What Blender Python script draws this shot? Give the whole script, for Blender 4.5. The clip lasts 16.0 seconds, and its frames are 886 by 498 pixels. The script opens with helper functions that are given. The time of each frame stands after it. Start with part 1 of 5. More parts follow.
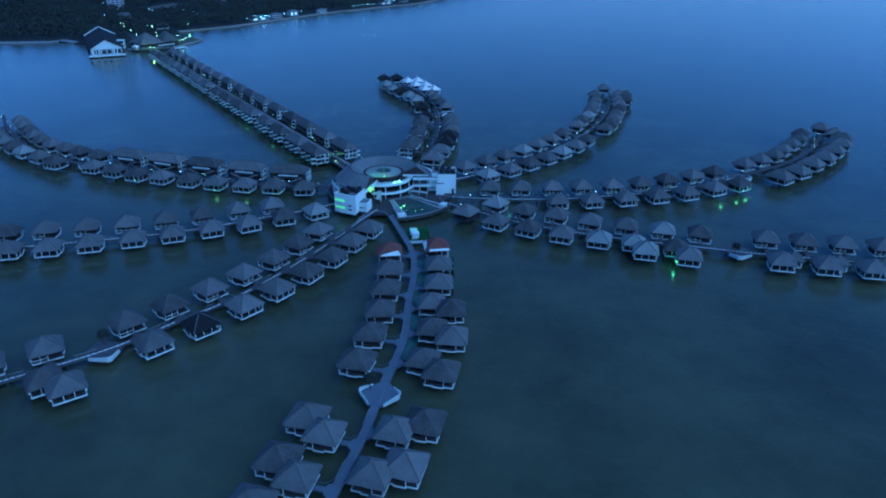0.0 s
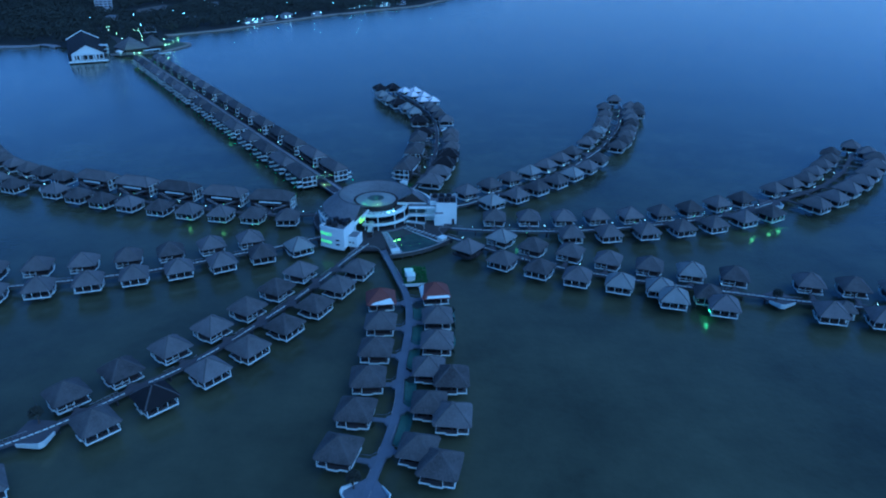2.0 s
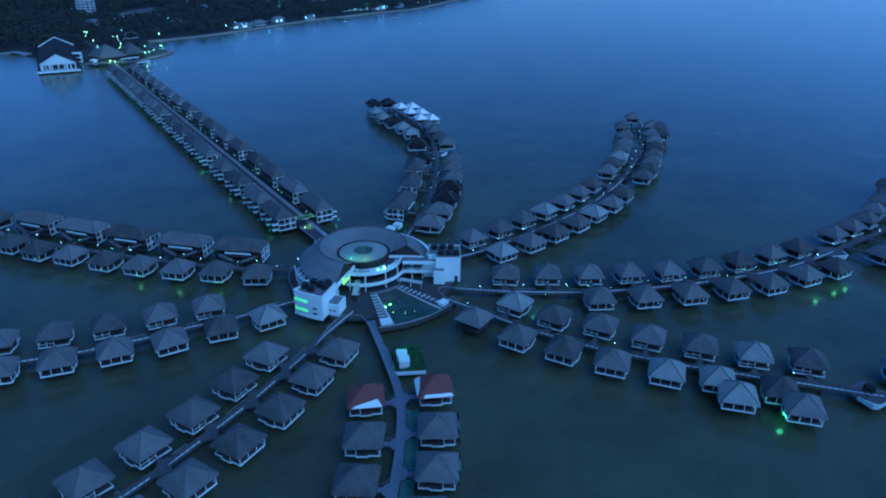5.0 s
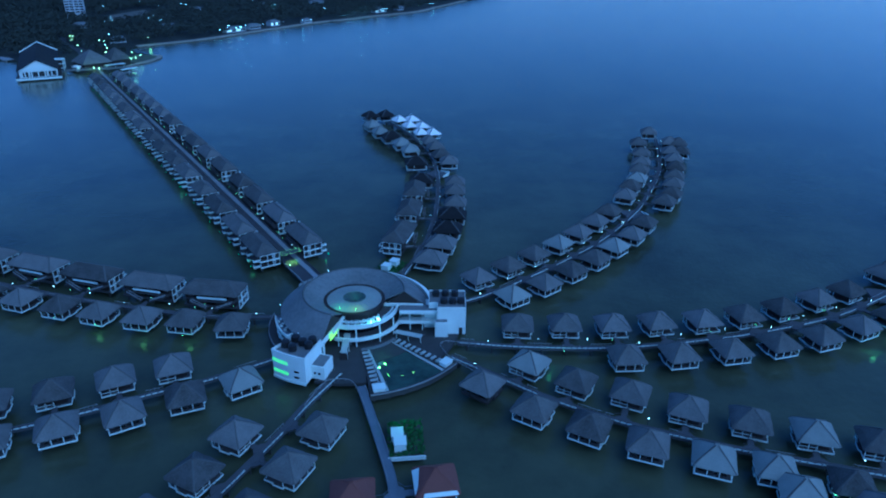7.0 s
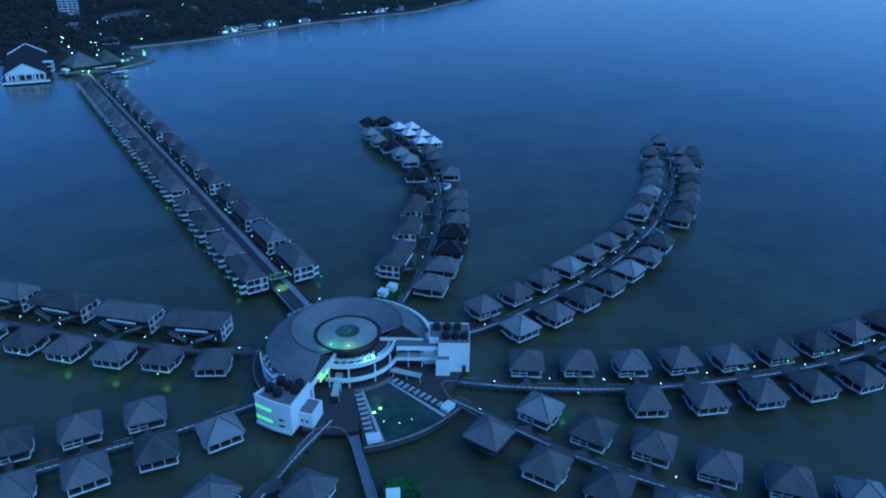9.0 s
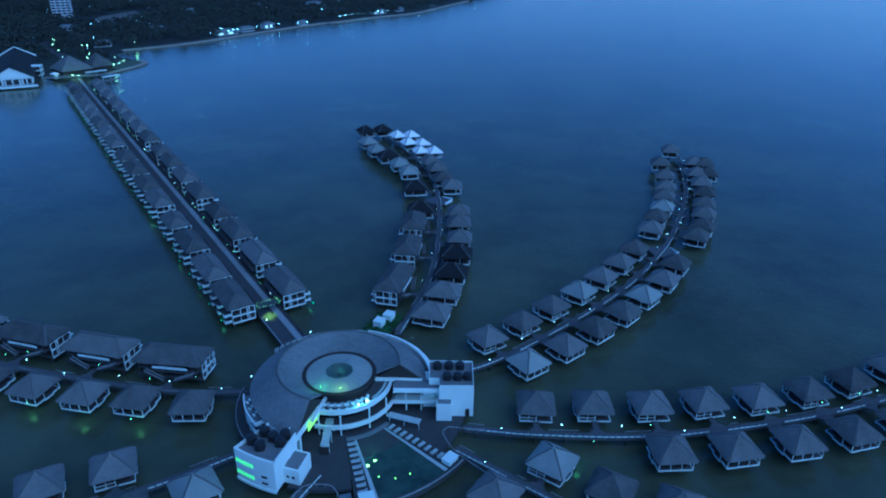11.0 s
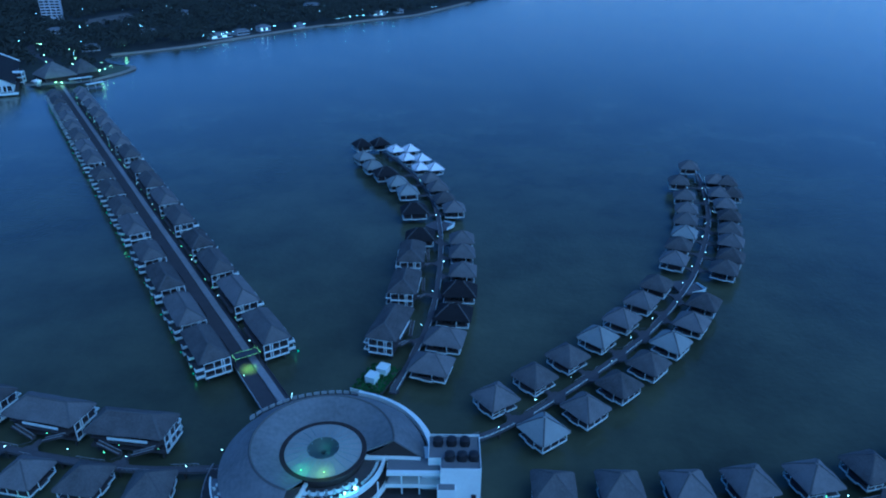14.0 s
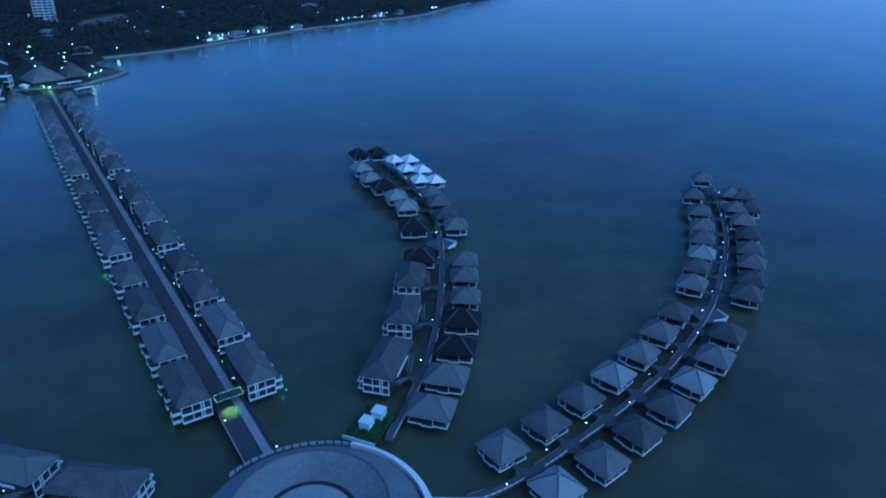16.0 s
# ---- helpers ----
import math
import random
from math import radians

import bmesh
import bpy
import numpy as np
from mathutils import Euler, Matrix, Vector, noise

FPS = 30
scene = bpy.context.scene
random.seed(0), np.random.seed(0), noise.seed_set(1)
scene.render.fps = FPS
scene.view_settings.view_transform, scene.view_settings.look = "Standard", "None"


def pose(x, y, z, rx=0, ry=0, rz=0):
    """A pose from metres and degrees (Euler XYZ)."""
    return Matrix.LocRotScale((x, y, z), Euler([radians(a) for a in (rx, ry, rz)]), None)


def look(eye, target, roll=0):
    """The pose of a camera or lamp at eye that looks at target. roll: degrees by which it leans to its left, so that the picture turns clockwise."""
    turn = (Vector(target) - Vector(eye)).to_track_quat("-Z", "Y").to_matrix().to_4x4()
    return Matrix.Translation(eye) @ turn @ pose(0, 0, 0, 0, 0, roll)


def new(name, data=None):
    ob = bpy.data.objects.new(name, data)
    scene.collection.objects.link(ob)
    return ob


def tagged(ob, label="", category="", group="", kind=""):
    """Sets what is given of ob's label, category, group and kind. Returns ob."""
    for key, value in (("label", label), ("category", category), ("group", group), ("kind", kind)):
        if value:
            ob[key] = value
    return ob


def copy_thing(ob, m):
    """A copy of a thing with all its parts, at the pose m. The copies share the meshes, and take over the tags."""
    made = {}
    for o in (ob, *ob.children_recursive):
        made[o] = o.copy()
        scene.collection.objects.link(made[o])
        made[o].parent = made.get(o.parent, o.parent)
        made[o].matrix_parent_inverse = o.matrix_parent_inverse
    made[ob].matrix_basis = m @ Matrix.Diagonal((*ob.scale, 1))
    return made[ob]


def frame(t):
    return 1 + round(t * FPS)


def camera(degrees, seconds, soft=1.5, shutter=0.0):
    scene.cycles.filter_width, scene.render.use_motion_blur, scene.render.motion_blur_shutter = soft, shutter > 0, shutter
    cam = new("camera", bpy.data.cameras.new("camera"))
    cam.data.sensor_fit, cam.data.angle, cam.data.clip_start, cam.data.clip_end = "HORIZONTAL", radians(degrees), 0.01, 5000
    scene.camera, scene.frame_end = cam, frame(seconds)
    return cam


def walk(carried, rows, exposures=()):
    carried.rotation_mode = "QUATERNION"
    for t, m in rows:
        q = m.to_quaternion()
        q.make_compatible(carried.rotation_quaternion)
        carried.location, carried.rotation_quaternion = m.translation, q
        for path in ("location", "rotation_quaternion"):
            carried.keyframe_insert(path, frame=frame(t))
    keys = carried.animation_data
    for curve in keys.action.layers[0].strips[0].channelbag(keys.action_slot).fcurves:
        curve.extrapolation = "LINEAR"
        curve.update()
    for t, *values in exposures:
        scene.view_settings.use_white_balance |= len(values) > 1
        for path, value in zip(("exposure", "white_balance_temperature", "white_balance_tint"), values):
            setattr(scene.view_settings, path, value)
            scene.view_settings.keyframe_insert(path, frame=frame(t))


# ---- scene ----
cam = camera(66.5, 16.0, soft=2.0)
PATH = [
    (0, (0.774, 1.896, 109.11), (0.775, 3.704, 108.254), 0.3),
    (0.5, (0.724, 10.471, 109.101), (0.726, 12.278, 108.245), 0.3),
    (1, (0.625, 18.99, 109.067), (0.628, 20.798, 108.212), 0.4),
    (1.5, (0.496, 27.577, 109.03), (0.499, 29.384, 108.175), 0.4),
    (2, (0.369, 36.127, 108.987), (0.375, 37.936, 108.132), 0.5),
    (2.5, (0.278, 44.47, 108.894), (0.284, 46.278, 108.039), 0.5),
    (3, (0.148, 52.756, 108.805), (0.155, 54.565, 107.951), 0.5),
    (3.5, (0.043, 61.02, 108.729), (0.05, 62.828, 107.875), 0.5),
    (4, (-0.087, 69.387, 108.691), (-0.079, 71.195, 107.837), 0.5),
    (6.5, (-0.732, 110.696, 108.347), (-0.725, 112.504, 107.491), 0.6),
    (7, (-1.104, 118.123, 108.419), (-1.095, 119.932, 107.566), 0.7),
    (7.5, (-1.134, 123.753, 108.328), (-1.127, 125.56, 107.472), 0.6),
    (8, (-1.211, 128.621, 108.25), (-1.204, 130.429, 107.394), 0.6),
    (8.5, (-1.289, 133.136, 108.227), (-1.282, 134.944, 107.371), 0.6),
    (9, (-1.359, 137.576, 108.238), (-1.352, 139.383, 107.382), 0.7),
    (11.5, (-1.677, 159.818, 108.422), (-1.671, 161.625, 107.565), 0.7),
    (12, (-1.726, 164.316, 108.444), (-1.72, 166.122, 107.586), 0.7),
    (12.5, (-1.758, 168.865, 108.47), (-1.753, 170.671, 107.612), 0.7),
    (13, (-1.801, 173.368, 108.498), (-1.796, 175.175, 107.64), 0.7),
    (13.5, (-1.877, 177.87, 108.524), (-1.872, 179.677, 107.666), 0.7),
    (14, (-1.944, 182.376, 108.558), (-1.94, 184.183, 107.7), 0.7),
    (14.5, (-1.98, 186.849, 108.571), (-1.975, 188.655, 107.712), 0.7),
    (15, (-2.106, 191.26, 108.577), (-2.101, 193.066, 107.718), 0.7),
    (15.5, (-2.206, 195.653, 108.584), (-2.202, 197.459, 107.725), 0.7),
    (16, (-2.282, 200.14, 108.598), (-2.279, 201.946, 107.739), 0.7),
]
walk(cam, [(t, look(eye, target, roll)) for t, eye, target, roll in PATH],
     [(0.0, 0.08, 3800, 16), (16.0, 0.08, 3800, 16)])


# ---- light ----
world = bpy.data.worlds.new("dusk_sky")
scene.world = world
world.use_nodes = True
wn = world.node_tree
sky = wn.nodes.new("ShaderNodeTexSky")
sky.sky_type = "NISHITA"
sky.sun_disc = False
sky.sun_elevation = radians(26.0)
sky.sun_rotation = radians(100.0)
sky.air_density, sky.dust_density, sky.ozone_density = 1.0, 0.05, 3.0
sky.altitude = 1800.0
wn.links.new(sky.outputs["Color"], wn.nodes["Background"].inputs["Color"])
wn.nodes["Background"].inputs["Strength"].default_value = 0.092
sun = new("sun", bpy.data.lights.new("sun", "SUN"))
sun.data.energy, sun.data.angle, sun.data.color = 1.2, radians(80), (0.86, 1.0, 0.86)
sun.matrix_world = look((0, 0, 200), (-150, 150, 0))


# ---- materials ----
def material(name, colour, rough=0.8, vary=0.25, scale=0.6, bump=0.0, bscale=6.0, metal=0.0, per_object=0.0, island=0.0, spec=0.4):
    m = bpy.data.materials.new(name)
    m.use_nodes = True
    nt = m.node_tree
    N, L = nt.nodes, nt.links
    b = N["Principled BSDF"]
    b.inputs["Roughness"].default_value, b.inputs["Metallic"].default_value = rough, metal
    b.inputs["Specular IOR Level"].default_value = spec
    tc = N.new("ShaderNodeTexCoord")
    n1, n2 = N.new("ShaderNodeTexNoise"), N.new("ShaderNodeTexNoise")
    n1.inputs["Scale"].default_value, n1.inputs["Detail"].default_value = scale, 4.0
    n2.inputs["Scale"].default_value, n2.inputs["Detail"].default_value = scale * 9.0, 5.0
    for n in (n1, n2):
        L.new(tc.outputs["Object"], n.inputs["Vector"])
    add = N.new("ShaderNodeMath")
    add.operation = "ADD"
    L.new(n1.outputs["Fac"], add.inputs[0])
    L.new(n2.outputs["Fac"], add.inputs[1])
    last = add.outputs[0]
    amount = 1.0
    if per_object or island:
        info = N.new("ShaderNodeObjectInfo" if per_object else "ShaderNodeNewGeometry")
        mul = N.new("ShaderNodeMath")
        mul.operation = "MULTIPLY_ADD"
        L.new(info.outputs["Random" if per_object else "Random Per Island"], mul.inputs[0])
        mul.inputs[1].default_value = per_object or island
        L.new(last, mul.inputs[2])
        last = mul.outputs[0]
        amount += (per_object or island) / 2
    rng = N.new("ShaderNodeMapRange")
    rng.inputs["From Min"].default_value, rng.inputs["From Max"].default_value = amount - 0.5, amount + 0.5
    rng.inputs["To Min"].default_value, rng.inputs["To Max"].default_value = 1.0 - vary, 1.0 + vary
    rng.clamp = False
    L.new(last, rng.inputs["Value"])
    mix = N.new("ShaderNodeVectorMath")
    mix.operation = "SCALE"
    mix.inputs[0].default_value = colour
    L.new(rng.outputs["Result"], mix.inputs["Scale"])
    L.new(mix.outputs["Vector"], b.inputs["Base Color"])
    if bump:
        nb = N.new("ShaderNodeTexNoise")
        nb.inputs["Scale"].default_value, nb.inputs["Detail"].default_value = bscale, 6.0
        L.new(tc.outputs["Object"], nb.inputs["Vector"])
        bp = N.new("ShaderNodeBump")
        bp.inputs["Strength"].default_value, bp.inputs["Distance"].default_value = bump, 0.1
        L.new(nb.outputs["Fac"], bp.inputs["Height"])
        L.new(bp.outputs["Normal"], b.inputs["Normal"])
    return m


def glowing(name, colour, strength):
    m = bpy.data.materials.new(name)
    m.use_nodes = True
    b = m.node_tree.nodes["Principled BSDF"]
    b.inputs["Base Color"].default_value = (*colour, 1)
    b.inputs["Emission Color"].default_value = (*colour, 1)
    b.inputs["Emission Strength"].default_value = strength
    return m


def water_material(name, colour, rough, wave, big):
    m = bpy.data.materials.new(name)
    m.use_nodes = True
    nt = m.node_tree
    N, L = nt.nodes, nt.links
    b = N["Principled BSDF"]
    b.inputs["Roughness"].default_value, b.inputs["IOR"].default_value = rough, 1.33
    tc = N.new("ShaderNodeTexCoord")
    n0 = N.new("ShaderNodeTexNoise")
    n0.inputs["Scale"].default_value, n0.inputs["Detail"].default_value = big, 7.0
    n0.inputs["Roughness"].default_value = 0.68
    L.new(tc.outputs["Object"], n0.inputs["Vector"])
    ramp = N.new("ShaderNodeMapRange")
    ramp.inputs["From Min"].default_value, ramp.inputs["From Max"].default_value = 0.3, 0.7
    ramp.inputs["To Min"].default_value, ramp.inputs["To Max"].default_value = 0.62, 1.38
    L.new(n0.outputs["Fac"], ramp.inputs["Value"])
    sc = N.new("ShaderNodeVectorMath")
    sc.operation = "SCALE"
    sc.inputs[0].default_value = colour
    L.new(ramp.outputs["Result"], sc.inputs["Scale"])
    L.new(sc.outputs["Vector"], b.inputs["Base Color"])
    n1 = N.new("ShaderNodeTexNoise")
    n1.inputs["Scale"].default_value, n1.inputs["Detail"].default_value = 0.55, 5.0
    L.new(tc.outputs["Object"], n1.inputs["Vector"])
    bp = N.new("ShaderNodeBump")
    bp.inputs["Strength"].default_value, bp.inputs["Distance"].default_value = wave, 0.5
    L.new(n1.outputs["Fac"], bp.inputs["Height"])
    L.new(bp.outputs["Normal"], b.inputs["Normal"])
    return m


SEA = water_material("sea_water", (0.070, 0.079, 0.048), 0.16, 0.27, 0.022)
POOL = water_material("pool_water", (0.050, 0.074, 0.060), 0.25, 0.15, 0.2)
THATCH = material("grey_thatch", (0.112, 0.114, 0.114), 0.95, 0.40, 0.28, 0.6, 7.0, per_object=1.1)
THATCH_LIGHT = material("pale_new_thatch", (0.24, 0.26, 0.25), 0.9, 0.18, 0.35, 0.4, 9.0, per_object=0.6)
THATCH_DARK = material("dark_worn_thatch", (0.012, 0.012, 0.014), 0.95, 0.3, 0.4, 0.5, 9.0, per_object=0.6)
ROOF_WHITE = material("white_roof_sheet", (0.84, 0.85, 0.84), 0.6, 0.06, 0.3, 0.1, 4.0, per_object=0.4)
ROOF_RED = material("red_roof_tile", (0.135, 0.058, 0.046), 0.8, 0.15, 0.5, 0.3, 8.0)
SOFT_CAP = material("grey_hip_cap", (0.095, 0.100, 0.103), 0.95, 0.25, 1.0)
TOWER = material("grey_tower_stucco", (0.42, 0.44, 0.46), 0.8, 0.12, 0.1)
CAP = material("dark_hip_cap", (0.090, 0.094, 0.096), 0.9, 0.3, 0.8)
WHITE = material("white_paint", (0.72, 0.80, 0.77), 0.55, 0.07, 0.5, 0.05, 5.0)
PLASTER = material("white_plaster", (0.74, 0.80, 0.77), 0.7, 0.08, 0.25, 0.1, 4.0)
TIMBER = material("dark_timber", (0.030, 0.025, 0.023), 0.8, 0.25, 0.8, 0.2, 8.0)
BOARDS = material("grey_deck_boards", (0.07, 0.068, 0.07), 0.85, 0.2, 0.6, 0.2, 8.0)
PALE_DECK = material("pale_blue_deck", (0.145, 0.165, 0.205), 0.85, 0.18, 0.3, 0.2, 5.0)
CONCRETE = material("grey_concrete", (0.16, 0.17, 0.18), 0.9, 0.16, 0.25, 0.2, 5.0)
JETTY = material("worn_jetty_concrete", (0.088, 0.09, 0.10), 0.9, 0.18, 0.3, 0.2, 5.0)
RAIL = material("pale_worn_rail", (0.27, 0.28, 0.29), 0.7, 0.3, 0.4)
FUNNEL = material("dim_green_sheet", (0.065, 0.085, 0.075), 0.5, 0.15, 0.5)
PODIUM = material("dark_paving", (0.05, 0.05, 0.052), 0.85, 0.25, 0.4, 0.2, 5.0)
SLATE = material("grey_shingle", (0.155, 0.165, 0.172), 0.9, 0.38, 0.12, 0.3, 4.0)
ASPHALT = material("dark_road_deck", (0.06, 0.06, 0.066), 0.9, 0.2, 0.3, 0.2, 5.0)
PILE = material("wet_concrete_pile", (0.06, 0.06, 0.058), 0.8, 0.3, 0.8)
GLASS = material("dark_window_glass", (0.01, 0.013, 0.016), 0.08, 0.1, 1.0, spec=0.6)
TANK = material("black_tank_plastic", (0.018, 0.018, 0.02), 0.5, 0.2, 1.0)
METAL = material("dark_painted_metal", (0.05, 0.055, 0.06), 0.5, 0.2, 1.0)
SAND = material("pale_sand", (0.27, 0.26, 0.22), 0.95, 0.15, 0.05)
SOIL = material("dark_soil_and_grass", (0.022, 0.025, 0.02), 0.95, 0.4, 0.02, 0.3, 0.5)
EARTH = material("bare_earth", (0.11, 0.105, 0.09), 0.95, 0.3, 0.04)
HEDGE = material("green_hedge_leaves", (0.035, 0.085, 0.022), 0.9, 0.3, 0.5, island=0.5)
GRASS = material("short_green_grass", (0.085, 0.105, 0.065), 0.95, 0.3, 0.2)
LEAF = material("dark_foliage", (0.034, 0.039, 0.031), 0.9, 0.2, 0.03, island=0.25)
BARK = material("brown_bark", (0.09, 0.07, 0.05), 0.9, 0.3, 1.0)
CANVAS = material("pale_canopy_sheet", (0.25, 0.32, 0.32), 0.5, 0.12, 0.4)
SKYLIGHT = material("dusty_skylight_sheet", (0.30, 0.32, 0.30), 0.55, 0.2, 0.3)
LOUNGE = material("pale_lounger_fabric", (0.42, 0.46, 0.46), 0.8, 0.2, 0.6)
NET = material("teal_net", (0.065, 0.120, 0.105), 0.8, 0.3, 0.4, 0.2, 5.0)
LAMP = glowing("lamp_globe", (0.72, 1.0, 0.62), 5.0)
LAMP_FAR = glowing("far_lamp", (0.55, 1.0, 0.66), 16.0)
LAMP_GREEN = glowing("green_lamp", (0.52, 1.0, 0.08), 6.0)
LAMP_SHORE = glowing("shore_lamp", (0.62, 1.0, 0.28), 14.0)
# glow for globes that stand in for lamp reflections in the water
REFLECTION_GLOW = glowing("green_reflection_glow", (0.26, 1.0, 0.34), 0.22)
LAMP_SMALL = glowing("small_green_lamp", (0.40, 1.0, 0.26), 3.4)
WINDOW_GREEN = glowing("lit_green_window", (0.36, 1.0, 0.12), 0.85)
WINDOW_FAR = glowing("lit_house_window", (0.8, 1.0, 0.75), 0.8)
GATE_GLOW = glowing("gate_string_light", (0.55, 1.0, 0.2), 1.5)
WALL_GLOW = glowing("yellow_wall_glow", (0.55, 0.95, 0.08), 0.9)


# ---- mesh helpers ----
def part(name, bm, mat, parent=None, label="", smooth=False):
    me = bpy.data.meshes.new(name)
    bmesh.ops.recalc_face_normals(bm, faces=bm.faces)
    bm.to_mesh(me)
    bm.free()
    me.materials.append(mat)
    if smooth:
        for p in me.polygons:
            p.use_smooth = True
    ob = new(name, me)
    ob.parent = parent
    return tagged(ob, label)


def root(name, label, category, group="", kind="", m=None):
    ob = new(name)
    if m is not None:
        ob.matrix_basis = m
    return tagged(ob, label, category, group, kind)


def prism(bm, pts, z0, z1):
    lo = [bm.verts.new((x, y, z0)) for x, y in pts]
    hi = [bm.verts.new((x, y, z1)) for x, y in pts]
    bm.faces.new(lo[::-1])
    bm.faces.new(hi)
    for i in range(len(pts)):
        j = (i + 1) % len(pts)
        bm.faces.new((lo[i], lo[j], hi[j], hi[i]))
    return bm


def box(bm, x0, x1, y0, y1, z0, z1):
    return prism(bm, [(x0, y0), (x1, y0), (x1, y1), (x0, y1)], z0, z1)


def beam(bm, a, b, w, h):
    """A bar of width w and height h from a to b, whose top runs through both."""
    a, b = Vector(a), Vector(b)
    side = Vector((-(b - a).y, (b - a).x, 0)).normalized() * (w / 2)
    up = Vector((0, 0, h))
    v = [bm.verts.new(p) for p in (a - side - up, a + side - up, a + side, a - side, b - side - up, b + side - up, b + side, b - side)]
    for f in ((0, 1, 2, 3), (7, 6, 5, 4), (0, 4, 5, 1), (1, 5, 6, 2), (2, 6, 7, 3), (3, 7, 4, 0)):
        bm.faces.new([v[k] for k in f])
    return bm


def tube(bm, x, y, z0, z1, r0, r1=None, n=8):
    r1 = r0 if r1 is None else r1
    lo = [bm.verts.new((x + r0 * math.cos(2 * math.pi * k / n), y + r0 * math.sin(2 * math.pi * k / n), z0)) for k in range(n)]
    hi = [bm.verts.new((x + r1 * math.cos(2 * math.pi * k / n), y + r1 * math.sin(2 * math.pi * k / n), z1)) for k in range(n)]
    bm.faces.new(lo[::-1])
    bm.faces.new(hi)
    for k in range(n):
        bm.faces.new((lo[k], lo[(k + 1) % n], hi[(k + 1) % n], hi[k]))
    return bm


def globe(bm, x, y, z, r):
    bmesh.ops.create_icosphere(bm, subdivisions=1, radius=r, matrix=Matrix.Translation((x, y, z)))
    return bm


def sector(bm, cx, cy, profile, a0, a1, n):
    """A closed profile of (radius, z) swept round (cx, cy) from a0 to a1 degrees."""
    full = abs(a1 - a0) >= 359.9
    rings = []
    for k in range(n if full else n + 1):
        a = radians(a0 + (a1 - a0) * k / n)
        rings.append([bm.verts.new((cx + r * math.cos(a), cy + r * math.sin(a), z)) for r, z in profile])
    for k in range(n):
        p, q = rings[k], rings[(k + 1) % len(rings)]
        for i in range(len(profile)):
            j = (i + 1) % len(profile)
            bm.faces.new((p[i], p[j], q[j], q[i]))
    if not full:
        bm.faces.new(rings[0])
        bm.faces.new(rings[-1][::-1])
    return bm


def hip_roof(bm, hx, hy, z0, z1, ridge, flare=-0.1, thick=0.28, inner=0.12, clip=0.55):
    """A hipped roof of half sizes hx, hy with a ridge of that half length, full rounded slopes and clipped corners."""
    rings, loops = [], [(hx - 0.25, hy - 0.25, z0 - thick, clip), (hx, hy, z0 - thick * 0.6, clip)]
    for f in (0.0, 0.22, 0.5, 0.8, 1.0):
        z = z0 + (z1 - z0) * (f - flare * math.sin(math.pi * f) * (1 - f))
        a, b, c = hx + (ridge - hx) * f, hy + (inner - hy) * f, clip * (1 - f) + 0.03
        loops.append((a, b, z, c))
        rings.append((a - c / 2, b - c / 2, z))
    prev = None
    for a, b, z, c in loops:
        cur = [bm.verts.new((x, y, z)) for x, y in ((a, c - b), (a, b - c), (a - c, b), (c - a, b), (-a, b - c), (-a, c - b), (c - a, -b), (a - c, -b))]
        if prev is None:
            bm.faces.new(cur[::-1])
        else:
            for i in range(8):
                j = (i + 1) % 8
                bm.faces.new((prev[i], prev[j], cur[j], cur[i]))
        prev = cur
    bm.faces.new(prev)
    # worn thatch: the slopes and eaves are uneven
    bmesh.ops.subdivide_edges(bm, edges=[e for e in bm.edges if e.calc_length() > 2.5], cuts=3, use_grid_fill=True)
    wear = random.Random(int(hx * 100 + hy * 10))
    for v in bm.verts:
        k = 0.05 if v.co.z > z0 + 0.2 else 0.13
        v.co += Vector((wear.uniform(-k, k), wear.uniform(-k, k), wear.uniform(-k, k) * 0.8))
    return rings


def shifted(bm, dx, dy):
    bmesh.ops.translate(bm, vec=(dx, dy, 0), verts=bm.verts)
    return bm


# ---- sea ----
bm = bmesh.new()
box(bm, -4500, 4500, -1500, 4600, -6.0, 0.0)
tagged(part("water", bm, SEA), "dark blue evening sea with small ripples", "water", kind="structure")


# ---- villas ----
DECK, FLOOR, EAVE, APEX = 2.4, 2.45, 4.8, 8.15


